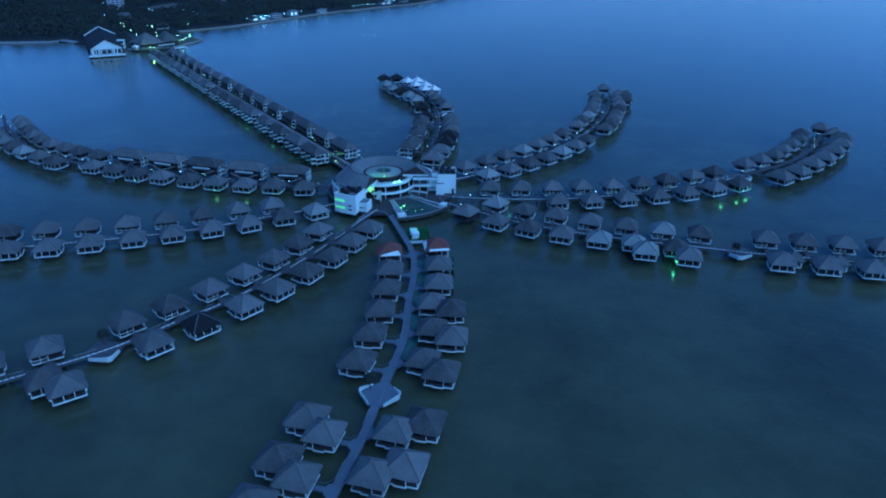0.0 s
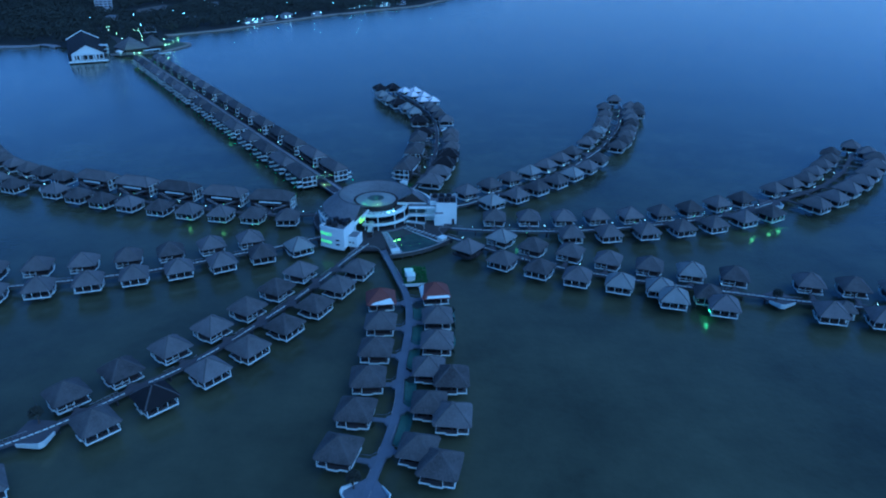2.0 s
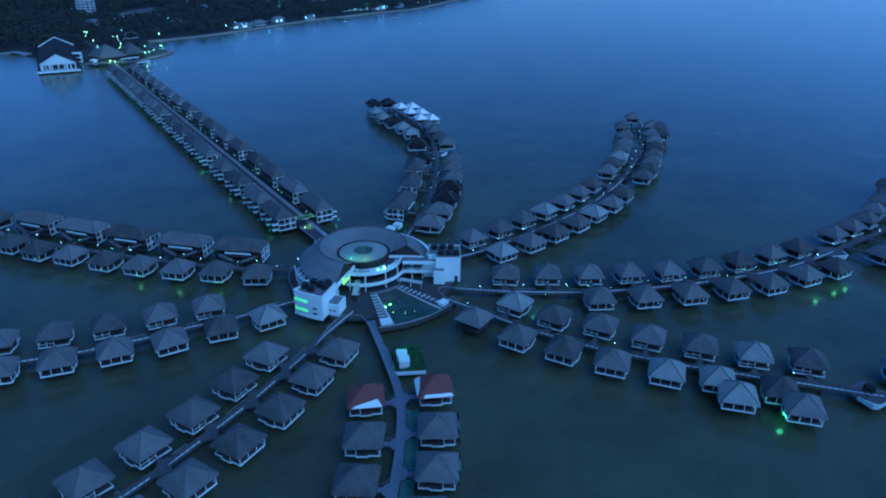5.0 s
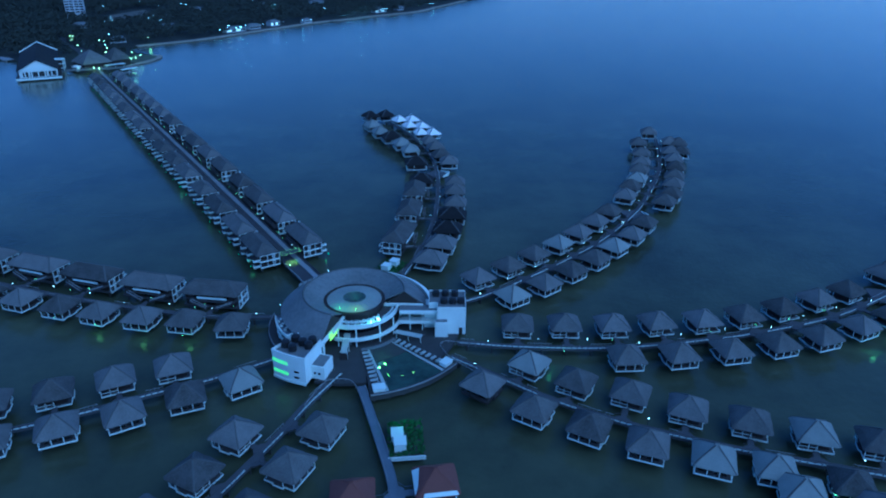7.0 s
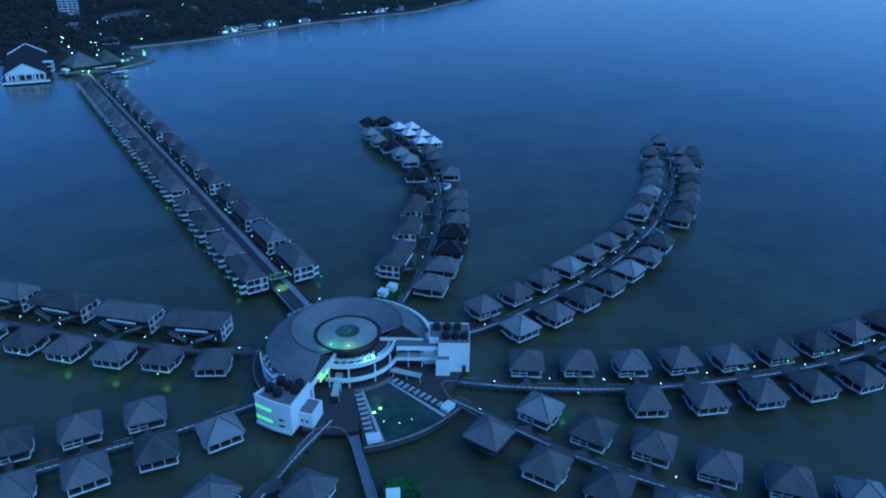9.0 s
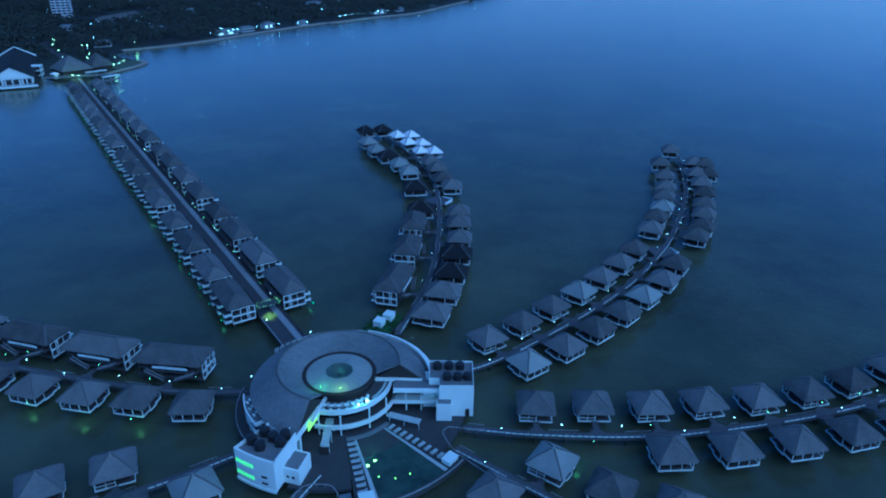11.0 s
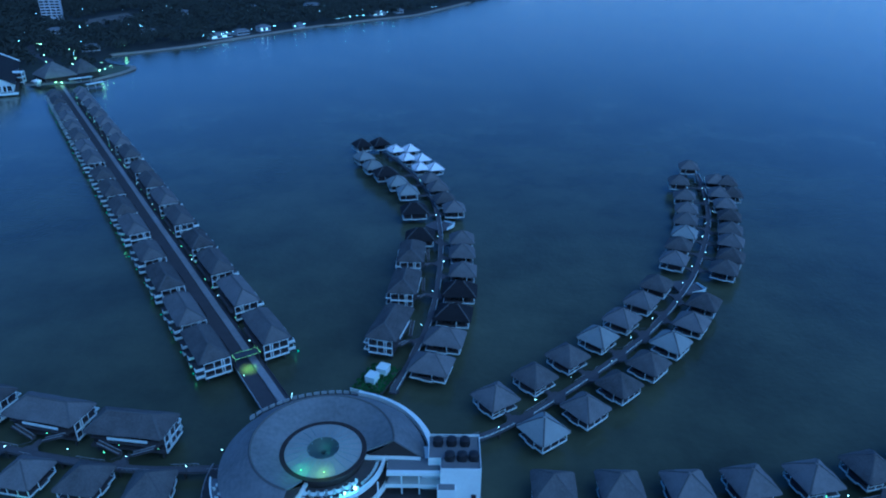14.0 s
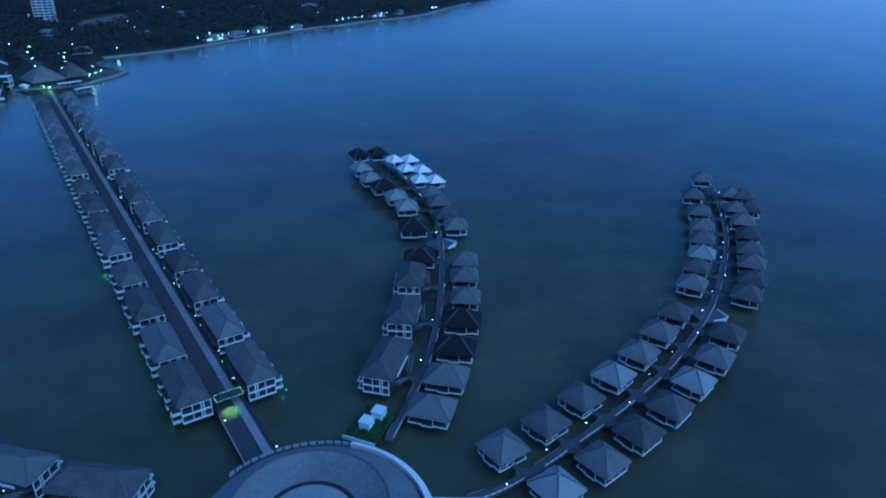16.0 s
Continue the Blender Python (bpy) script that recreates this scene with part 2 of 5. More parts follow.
def villa_wing(owner, roof_mat, dx=0.0, dy=0.0, half=4.65, deep=0.0, trim=None):
    """Deck, walls, verandah posts and hipped roof of one wing, centred at dx, dy of its owner; deep lengthens it."""
    trim = trim or WHITE
    e = half - 0.85 + deep
    d = half - 0.85
    k = half / 4.65
    step = 0.42
    third = d * 0.36
    # deck outline: the sides step out a little at their middle
    out = [(-d, -e), (d, -e), (d, -third), (d + step, -third), (d + step, third), (d, third), (d, e), (-d, e), (-d, third), (-d - step, third), (-d - step, -third), (-d, -third)]
    part("deck", shifted(prism(bmesh.new(), out, FLOOR - 0.5, FLOOR), dx, dy), BOARDS, owner)
    edge = [(p[0] * 1.012, p[1] * 1.012) for p in out]
    sides = ((0, 1), (1, 2, 3, 4, 5, 6), (6, 7), (7, 8, 9, 10, 11, 0))
    for run in sides:
        bm = bmesh.new()
        for a, b in zip(run, run[1:]):
            beam(bm, (*edge[a], FLOOR + 0.02), (*edge[b], FLOOR), 0.18, 0.36)
        part("fascia_beam", shifted(bm, dx, dy), trim, owner, "white deck edge beam" if trim is WHITE else "")
    w, we = d - 0.9, e - 0.9
    part("wall", shifted(box(bmesh.new(), -w, w, -we, we, FLOOR, EAVE + 0.25), dx, dy), TIMBER, owner)
    for sx, sy in ((0, 1), (1, 0)):
        bm = bmesh.new()
        for c in (-1, 1):
            a0, a1 = (c - 0.85) * w * 0.5, (c + 0.85) * w * 0.5
            if sx:
                box(bm, *sorted((sx * w, sx * (w + 0.05))), a0, a1, FLOOR + 0.25, EAVE - 0.45)
            else:
                box(bm, a0, a1, *sorted((sy * we, sy * (we + 0.05))), FLOOR + 0.25, EAVE - 0.45)
        part("window", shifted(bm, dx, dy), GLASS, owner, "dark glazed verandah doors")
    posts = [(-d, e), (-d * 0.33, e), (d * 0.33, e), (d, e), (d + step, third), (-d - step, third)]
    for x, y in posts:
        part("post", shifted(box(bmesh.new(), x - 0.08, x + 0.08, y - 0.08, y + 0.08, FLOOR, EAVE), dx, dy), trim, owner)
    part("stilt", shifted(tube(bmesh.new(), 0, 0.3, -3.0, FLOOR - 0.5, 0.6), dx, dy), PILE, owner)
    # verandah frame at the side that faces the jetty
    bm = bmesh.new()
    for x in (-d, -d * 0.45, 0.1):
        box(bm, x - 0.08, x + 0.08, -e - 0.06, -e + 0.1, FLOOR, EAVE)
    box(bm, -d, 0.1, -e - 0.05, -e + 0.05, FLOOR + 0.75, FLOOR + 0.9)
    part("verandah_frame", shifted(bm, dx, dy), trim, owner)
    bm = bmesh.new()
    rings = hip_roof(bm, half, half + deep, EAVE, EAVE + (APEX - EAVE) * k, 0.3, inner=0.3 + deep)
    roof = part("roof", shifted(bm, dx, dy), roof_mat, owner)
    for sx, sy in ((-1, -1), (1, -1), (1, 1), (-1, 1)):
        bm = bmesh.new()
        for (a0, b0, z0), (a1, b1, z1) in zip(rings, rings[1:]):
            beam(bm, (sx * a0, sy * b0, z0 + 0.10), (sx * a1, sy * b1, z1 + 0.10), 0.34, 0.15)
        part("hip_cap", shifted(bm, dx, dy), ROOF_RED if roof_mat is ROOF_RED else CAP, roof)
    return roof


VILLA_LABEL = {
    "g": ("water_villa", "overwater villa with weathered grey thatched hip roof and white deck edge", THATCH),
    "l": ("water_villa", "overwater villa with pale new thatched hip roof and white deck edge", THATCH_LIGHT),
    "d": ("water_villa", "overwater villa with dark worn thatched hip roof and white deck edge", THATCH_DARK),
    "r": ("water_villa", "overwater villa with red hip roof beside the jetty", ROOF_RED),
    "s": ("water_villa", "overwater villa with red hip roof beside the jetty", ROOF_RED),
    "b": ("water_villa", "long overwater villa with grey thatched hip roof and white deck edge", THATCH),
    "k": ("water_villa", "long overwater villa with dark worn thatched roof", THATCH_DARK),
    "w": ("water_villa", "small overwater villa with bright white hip roof", ROOF_WHITE),
    "t": ("twin_villa", "overwater villa with two joined grey thatched hip roofs", THATCH),
    "u": ("twin_villa", "overwater villa with two joined grey thatched hip roofs", THATCH),
    "y": ("water_villa", "deep overwater villa with weathered grey thatched hip roof", THATCH),
    "o": ("water_villa", "overwater villa with grey thatched roof and bare dark deck", THATCH),
    "z": ("twin_villa", "overwater villa with a large and a small thatched hip roof", THATCH),
    "v": ("twin_villa", "overwater villa with two joined pale thatched hip roofs", THATCH_LIGHT),
}
templates = {}


def villa(code, m):
    """A villa of that kind at the pose m; its y axis points away from the jetty."""
    if code in templates:
        return copy_thing(templates[code], m)
    name, label, mat = VILLA_LABEL[code]
    ob = root(name, label, "villa", "villas along the jetties", m=m)
    if code in "tuv":
        villa_wing(ob, mat, 0, 0, 4.4)
        villa_wing(ob, mat, 4.2 if code == "t" else -4.2, 6.0, 4.65)
    elif code == "w":
        villa_wing(ob, mat, 0, 0, 4.0)
    elif code == "y":
        villa_wing(ob, mat, deep=1.0)
    elif code == "o":
        villa_wing(ob, mat, trim=TIMBER)
    elif code == "z":
        villa_wing(ob, mat)
        villa_wing(ob, mat, -4.4, -3.0, 3.3)
    elif code in "bk":
        villa_wing(ob, mat, deep=0.95)
    elif code in "rs":
        roof = villa_wing(ob, mat)
        sheets = [((-4.72, 3.4, 4.92), (-4.72, -4.0, 4.92), (-3.2, -2.9, 6.2), (-4.2, 2.2, 5.38))]
        if code == "r":
            sheets = [((3.9, -4.72, 4.92), (-3.3, -4.72, 4.92), (-2.7, -3.2, 6.2), (2.0, -3.9, 5.64)),
                      ((4.72, -3.2, 4.92), (4.72, 4.2, 4.92), (4.05, 3.8, 5.46), (4.05, -2.8, 5.46))]
        for sheet in sheets:
            bm = bmesh.new()
            v = [bm.verts.new((x, y, z + up)) for up in (0.0, 0.06) for x, y, z in sheet]
            for f in ((0, 1, 2, 3), (7, 6, 5, 4), (0, 4, 5, 1), (1, 5, 6, 2), (2, 6, 7, 3), (3, 7, 4, 0)):
                bm.faces.new([v[k] for k in f])
            part("tarpaulin", bm, WHITE, roof, "white tarpaulin over the eave")
    else:
        villa_wing(ob, mat)
    templates[code] = ob
    return ob


# ---- two-storey chalets ----
def chalet(m, flip=False, steps=True, ext=2.2):
    """A two-storey chalet, its ridge along x, its balconies at its outer side (+y) and at its -x end."""
    key = ("chalet", flip, steps, ext)
    if key in templates:
        return copy_thing(templates[key], m)

    def piece(name, bm, mat, parent, label=""):
        if flip:
            bmesh.ops.scale(bm, vec=(-1, 1, 1), verts=bm.verts)
        return part(name, bm, mat, parent, label)

    ob = root("chalet", "two-storey overwater chalet with grey thatched roof and white balconies", "chalet", "chalets along the jetties", m=m)
    templates[key] = ob
    L, D, Z1, Z2, E = 7.7, 3.5, 4.6, 6.85, ext
    piece("deck", box(bmesh.new(), -L - 0.6, L + E, -D, D, FLOOR - 0.55, FLOOR), BOARDS, ob)
    piece("wall", box(bmesh.new(), -L + 1.2, L + E - 0.8, -D + 0.5, D - 0.6, FLOOR, Z2 + 0.1), TIMBER, ob)
    piece("floor_slab", box(bmesh.new(), -L - 0.5, L + E - 0.3, -D + 0.1, D - 0.1, Z1 - 0.2, Z1), BOARDS, ob)
    for z in (FLOOR, Z1):
        bm = bmesh.new()
        box(bm, -L - 0.72, -L - 0.5, -D, D, z - 0.34, z + 0.1)
        piece("fascia_beam", bm, WHITE, ob)
        bm = bmesh.new()
        box(bm, -L - 0.7, -L - 0.52, -D - 0.05, D + 0.05, z + 1.98, z + 2.12)
        for y in (-D + 0.1, 0.9, D - 0.1):
            box(bm, -L - 0.695, -L - 0.525, y - 0.09, y + 0.09, z, z + 2.0)
        piece("end_balcony", bm, WHITE, ob)
        bm = bmesh.new()
        for y in (-1.7, -1.1):
            box(bm, -L - 0.74, -L - 0.56, y - 0.13, y + 0.13, z, z + 2.25)
        piece("screen_panel", bm, WHITE, ob, "white privacy panel")
    # balconies that step out along the outer side
    for k in range(3 if ext < 0 or not steps else 4):
        x0 = -L + k * (4.5 if steps else 6.4)
        for z in (FLOOR, Z1):
            if not steps:
                piece("balcony", box(bmesh.new(), x0, x0 + 4.6, D - 0.1, D + 1.9, z - 0.3, z), BOARDS, ob)
                edge = [(x0, D - 0.05), (x0 + 0.2, D - 0.05), (x0 + 0.2, D + 1.9), (x0 + 1.4, D + 1.9), (x0 + 1.4, D + 2.04), (x0, D + 2.04)]
                piece("balcony_rail", prism(bmesh.new(), edge, z - 0.15, z + 0.75), WHITE, ob)
                continue
            piece("balcony", box(bmesh.new(), x0, x0 + 3.8, D - 0.1, D + 1.5, z - 0.3, z), BOARDS, ob)
            edge = [(x0, D), (x0 + 0.18, D), (x0 + 0.18, D + 1.45), (x0 + 3.8, D + 1.45), (x0 + 3.8, D + 1.63), (x0, D + 1.63)]
            piece("balcony_rail", prism(bmesh.new(), edge, z - 0.12, z + 0.36), WHITE, ob)
    for k in range(3):
        bm = bmesh.new()
        for z in (FLOOR, Z1):
            box(bm, -L + 3.0 + 4.4 * k, -L + 5.6 + 4.4 * k, -D + 0.44, -D + 0.5, z + 0.3, z + 2.0)
        piece("window", bm, GLASS, ob)
    # the inner side: gallery beam and two flights of steps
    bm = bmesh.new()
    beam(bm, (-L + 3.0, -D - 1.0, Z1 + 1.45), (L - 3.0, -D - 1.0, Z1 + 1.45), 0.16, 0.66)
    piece("gallery_beam", bm, WHITE if steps else BOARDS, ob, "pale gallery parapet")
    piece("gallery_floor", box(bmesh.new(), -L + 0.6, L - 0.6, -D - 1.05, -D + 0.1, Z1 - 0.2, Z1 - 0.02), BOARDS, ob)
    for sx in (-1, 1) if steps else ():
        bm = bmesh.new()
        beam(bm, (sx * 6.6, -D - 1.6, Z1), (sx * 1.4, -D - 2.2, FLOOR + 0.3), 0.9, 0.2)
        piece("stair", bm, BOARDS, ob, "weathered outer stair flight")
        bm = bmesh.new()
        for y in (-D - 1.15, -D - 2.05):
            beam(bm, (sx * 6.6, y, Z1 + 0.7), (sx * 1.4, y - 0.6, FLOOR + 0.95), 0.1, 0.3)
        piece("stair_rail", bm, RAIL, ob, "pale stair parapet")
    for x, y in ((-L + 1, -2.6), (-L + 1, 2.6), (0, -2.6), (0, 2.6), (L + 1, -2.6), (L + 1, 2.6)):
        piece("stilt", tube(bmesh.new(), x, y, -3.0, FLOOR - 0.55, 0.3), PILE, ob)
    bm = bmesh.new()
    out = 0.0 if steps else 0.55
    rings = hip_roof(bm, L + 0.65 + E / 2, D + 1.15 - out, Z2, 9.8, L + E / 2 - 3.4)
    roof = piece("roof", shifted(bm, E / 2, out), THATCH, ob)
    for sx, sy in ((-1, -1), (1, -1), (1, 1), (-1, 1)):
        bm = bmesh.new()
        for (a0, b0, z0), (a1, b1, z1) in zip(rings, rings[1:]):
            beam(bm, (sx * a0, sy * b0, z0 + 0.10), (sx * a1, sy * b1, z1 + 0.10), 0.5, 0.16)
        piece("hip_cap", shifted(bm, E / 2, out), SOFT_CAP, roof)
    piece("ridge_cap", box(bmesh.new(), -L + 3.2, L + E - 3.2, out - 0.24, out + 0.24, 9.7, 9.9), SOFT_CAP, roof)
    return ob


# ---- jetties ----
class Line:
    """A smooth line through a few plan points, read by its length."""

    def __init__(self, pts):
        p = [np.array(q, float) for q in pts]
        p = [2 * p[0] - p[1]] + p + [2 * p[-1] - p[-2]]
        fine = []
        for i in range(1, len(p) - 2):
            for k in range(12):
                u = k / 12
                a, b, c, d = p[i - 1], p[i], p[i + 1], p[i + 2]
                fine.append(0.5 * (2 * b + (c - a) * u + (2 * a - 5 * b + 4 * c - d) * u * u + (3 * b - a - 3 * c + d) * u ** 3))
        fine.append(p[-2])
        self.p = np.array(fine)
        self.s = np.concatenate([[0], np.cumsum(np.hypot(*np.diff(self.p, axis=0).T))])
        self.length = float(self.s[-1])

    def at(self, s):
        x, y = np.interp(s, self.s, self.p[:, 0]), np.interp(s, self.s, self.p[:, 1])
        if s > self.length:
            d = self.p[-1] - self.p[-2]
            x, y = self.p[-1] + d / np.hypot(*d) * (s - self.length)
        return float(x), float(y)

    def way(self, s):
        (x0, y0), (x1, y1) = self.at(max(s - 1.5, 0)), self.at(s + 1.5)
        l = math.hypot(x1 - x0, y1 - y0)
        return (x1 - x0) / l, (y1 - y0) / l

    def beside(self, s, off):
        (x, y), (dx, dy) = self.at(s), self.way(s)
        return x - dy * off, y + dx * off


def strip(bm, line, o0, o1, z0, z1, s0=0.0, s1=None, step=4.0):
    """A band along the line between two offsets."""
    s1 = line.length if s1 is None else s1
    n = max(2, int((s1 - s0) / step))
    prev = None
    for k in range(n + 1):
        s = s0 + (s1 - s0) * k / n
        a, b = line.beside(s, o0), line.beside(s, o1)
        cur = [bm.verts.new((*a, z0)), bm.verts.new((*b, z0)), bm.verts.new((*b, z1)), bm.verts.new((*a, z1))]
        if prev is None:
            bm.faces.new(cur)
        else:
            for i in range(4):
                j = (i + 1) % 4
                bm.faces.new((prev[i], prev[j], cur[j], cur[i]))
        prev = cur
    bm.faces.new(prev[::-1])
    return bm


def lamp_post(x, y, z0=DECK, mat=LAMP, r=0.14, h=1.9, label="short jetty lamp post with a glowing greenish white globe"):
    key = (mat.name, r, h)
    m = pose(x, y, z0)
    if key in templates:
        return copy_thing(templates[key], m)
    ob = root("lamp_post", label, "lamp", "lamps along the jetties", m=m)
    part("post", tube(bmesh.new(), 0, 0, 0, h, 0.07, 0.05, 6), METAL, ob)
    part("globe", globe(bmesh.new(), 0, 0, h + r * 0.8, r), mat, ob, "glowing glass globe")
    templates[key] = ob
    return ob


def jetty(name, label, line, nodes, half=1.0, top=JETTY, rail=0, rail_end=999):
    """A walkway on piles along the line, with small bays at the nodes (s, side, reach) that lead to the villas."""
    ob = root(name, label, "jetty", kind="structure")
    part("deck", strip(bmesh.new(), line, -half, half, DECK - 0.45, DECK), top, ob)
    for sgn in (-1, 1):
        part("kerb", strip(bmesh.new(), line, sgn * half - 0.1, sgn * half + 0.1, DECK - 0.5, DECK + 0.12), top, ob)
    bm = bmesh.new()
    s = 3.0
    while s < line.length:
        for sgn in (-1, 1):
            x, y = line.beside(s, sgn * (half - 0.4))
            tube(bm, x, y, -3.0, DECK - 0.45, 0.25, n=6)
        s += 7.0
    tagged(part("piles", bm, PILE, ob), kind="stuff")
    # hand rails run between the bays; one side is bright and whole, the other worn
    for sgn in (-1, 1):
        bm = bmesh.new()
        bright = sgn == rail
        s, step, top_z = 1.0, (1.5 if bright else 1.0), DECK + (0.6 if bright else 0.8)
        while s < min(line.length - 1, rail_end if bright else 999):
            whole = bright or math.sin(s * 0.31 + sgn * 1.3) + 0.6 * math.sin(s * 0.83) > 0.2
            if whole and all(abs(s - n) > 2.6 or side != sgn for n, side, _ in nodes):
                a, b = line.beside(s, sgn * half), line.beside(s + (1.15 if bright else step), sgn * half)
                beam(bm, (*a, top_z), (*b, top_z), 0.1, 0.3 if bright else 0.1)
                tube(bm, *a, DECK, top_z, 0.045, n=4)
            s += step
        tagged(part("railing", bm, WHITE if bright else RAIL, ob, "thin pale hand rail"), kind="stuff")
    for n, side, reach in nodes:
        bm = bmesh.new()
        pts = [line.beside(n + ds, side * o) for ds, o in ((-2.3, half - 0.1), (2.3, half - 0.1), (1.2, half + 1.2), (-1.2, half + 1.2))]
        prism(bm, pts, DECK - 0.4, DECK + 0.02)
        pts = [line.beside(n + ds, side * o) for ds, o in ((-0.7, half + 1.1), (0.7, half + 1.1), (0.7, reach), (-0.7, reach))]
        prism(bm, pts, DECK - 0.35, DECK - 0.01)
        for ds in (-0.72, 0.72):
            beam(bm, (*line.beside(n + ds * 3.0, side * (half + 0.1)), DECK + 0.95), (*line.beside(n + ds, side * (half + 1.3)), DECK + 0.95), 0.08, 0.08)
            beam(bm, (*line.beside(n + ds, side * (half + 1.3)), DECK + 0.95), (*line.beside(n + ds, side * reach), DECK + 0.95), 0.08, 0.08)
        part("bay", bm, top, ob, "small bay with a railed gangway to a villa")
    return ob


def facing(line, s, off):
    """The pose of a villa beside the line, its y axis pointing away from it."""
    x, y = line.beside(s, off)
    dx, dy = line.way(s)
    turn = math.degrees(math.atan2(dy, dx)) + (0 if off > 0 else 180)
    return pose(x, y, 0, 0, 0, turn)


def arm(name, pts, left, right, lamps=14.0, lamp_side=1, off=7.7, half=0.82, top=None, rail=0, rail_end=999):
    """One curving jetty with its villas: rows of (length along it, kind) or (length, kind, offset)."""
    line = Line(pts)
    nodes = []
    for side, rows in ((1, left), (-1, right)):
        for row in rows:
            s, code = row[0], row[1]
            o = row[2] if len(row) > 2 else off
            jig = 0.5 * math.sin(s * 12.9 + side)
            m = facing(line, s, side * o)
            if code in "ce":
                chalet(m, side < 0, True, 2.2 if code == "c" else -0.6)
            else:
                villa(code, m @ pose(0, 0, 0, 0, 0, jig * 3))
            if code in "ce":
                nodes.append((s, side, o - 5.4))
            elif o < 14.5 and code != "w":
                nodes.append((s, side, o - 3.9 - (1.0 if code == "y" else 0)))
    jetty("jetty_" + name, "curving concrete jetty on piles lined with villas", line, nodes, half, top or JETTY, rail, rail_end)
    s, k = 9.0, 0
    while s < line.length and lamps:
        sgn = lamp_side if k % 3 else -lamp_side
        lamp_post(*line.beside(s, sgn * 1.25))
        s += lamps
        k += 1
    return line


ARM_C = arm("c", [(3, 303), (9.9, 306.2), (19.2, 312.8), (28.9, 321.2), (39.1, 330.4), (49.4, 340.5), (58.9, 350.8), (67.7, 362.1), (76, 374), (83.2, 385.5), (90.7, 400), (99.1, 417.8), (107.1, 437.7), (113.7, 459.9), (118.4, 479.9), (121.2, 494)],
    [(15.4, "g", 7.8), (29.9, "g", 7.6), (43.7, "g", 7.9), (58, "l", 7.7), (72.2, "g", 8), (86.6, "g", 7.9), (100.3, "g", 7.8), (123, "g", 7.7), (136.2, "g", 8.2), (148.5, "l", 7.8), (162.3, "g", 8.8), (175.4, "g", 9.1), (191.6, "g", 9.6), (211, "g", 10.9), (235.1, "g", 3.9)],
    [(16.6, "l", 7.8), (29.7, "g", 8.9), (43.4, "g", 8.8), (56.7, "g", 9), (70, "l", 8.5), (83.5, "g", 8.9), (97.1, "g", 8.3), (123.8, "g", 8.9), (134.9, "g", 9.8), (148, "g", 8.8), (159.4, "g", 7.9), (173.2, "g", 7.5), (186.3, "g", 6.5), (199.5, "g", 5.2), (200.8, "g", 10.5), (216.8, "g", 5.9), (215.9, "g", 10.4)], rail=-1)
ARM_B = arm("b", [(-14, 321), (-11.3, 330.4), (-8.7, 339.9), (-6.2, 350.8), (-4.2, 364.1), (-2.9, 380), (-2.3, 398.5), (-2.4, 418.8), (-3.8, 439.2), (-6.7, 459.1), (-12, 478), (-18.5, 495.6), (-25.5, 511), (-32.5, 524)],
    [(24.2, "c", 9.2), (51.7, "e", 10), (74.3, "e", 9.9), (92.5, "k", 7.7), (118.9, "k", 9.6), (142, "l", 10.1), (155.3, "l", 12), (169.7, "k", 13.9), (182.5, "l", 16.7), (198.9, "l", 15.8), (219.6, "d", 8.5), (217.5, "d", -1)],
    [(11.5, "b", 6.8), (24.6, "b", 7), (37.6, "k", 7), (51.4, "k", 7.4), (64.7, "g", 8), (78.7, "g", 7.6), (90.2, "g", 7.7), (119.7, "g", 6.8), (130.2, "g", 4.1), (144.2, "g", 3.9), (155.1, "g", 3.6), (169.8, "w", 10.5), (172.4, "w", 4.1), (184.7, "w", 9.7), (188.6, "w", 3.5), (200.6, "w", 10.6), (203.3, "w", 3.5)], lamps=21.0, rail=-1)
ARM_D = arm("d", [(4, 281), (21, 279), (47, 278.8), (72, 282.6), (98, 289.2), (125, 299.7), (157, 319.4), (172.5, 329.5), (185.6, 340.9), (200, 356), (209, 368.5), (219.5, 383.6)],
    [(17.4, "g", 8.4), (31.6, "g", 9.2), (46.6, "g", 8.9), (61, "g", 8.4), (75.4, "g", 7.2), (89.9, "g", 6.7), (104.2, "g", 7), (120, "g", 7.6), (134.3, "g", 6.5), (157.6, "g", 6.6), (170.5, "g", 6.8), (184.3, "g", 7.1), (198.4, "g", 8.5), (213.1, "g", 9.2), (226.8, "g", 8.4), (238.5, "g", 9.4), (260, "g", 2.4)],
    [(45.3, "g", 7.4), (59.5, "g", 8.1), (74.5, "g", 8.7), (89, "g", 9), (103, "g", 9.6), (117.6, "g", 9.2), (131.1, "g", 10.2), (156, "y", 14.1), (170.9, "y", 13.5), (185.7, "y", 11.4), (200, "y", 11.7), (215.8, "y", 11.2), (229.5, "y", 12), (243.1, "y", 10.8), (252, "g", 6.2)], lamp_side=1, rail=-1, rail_end=146)
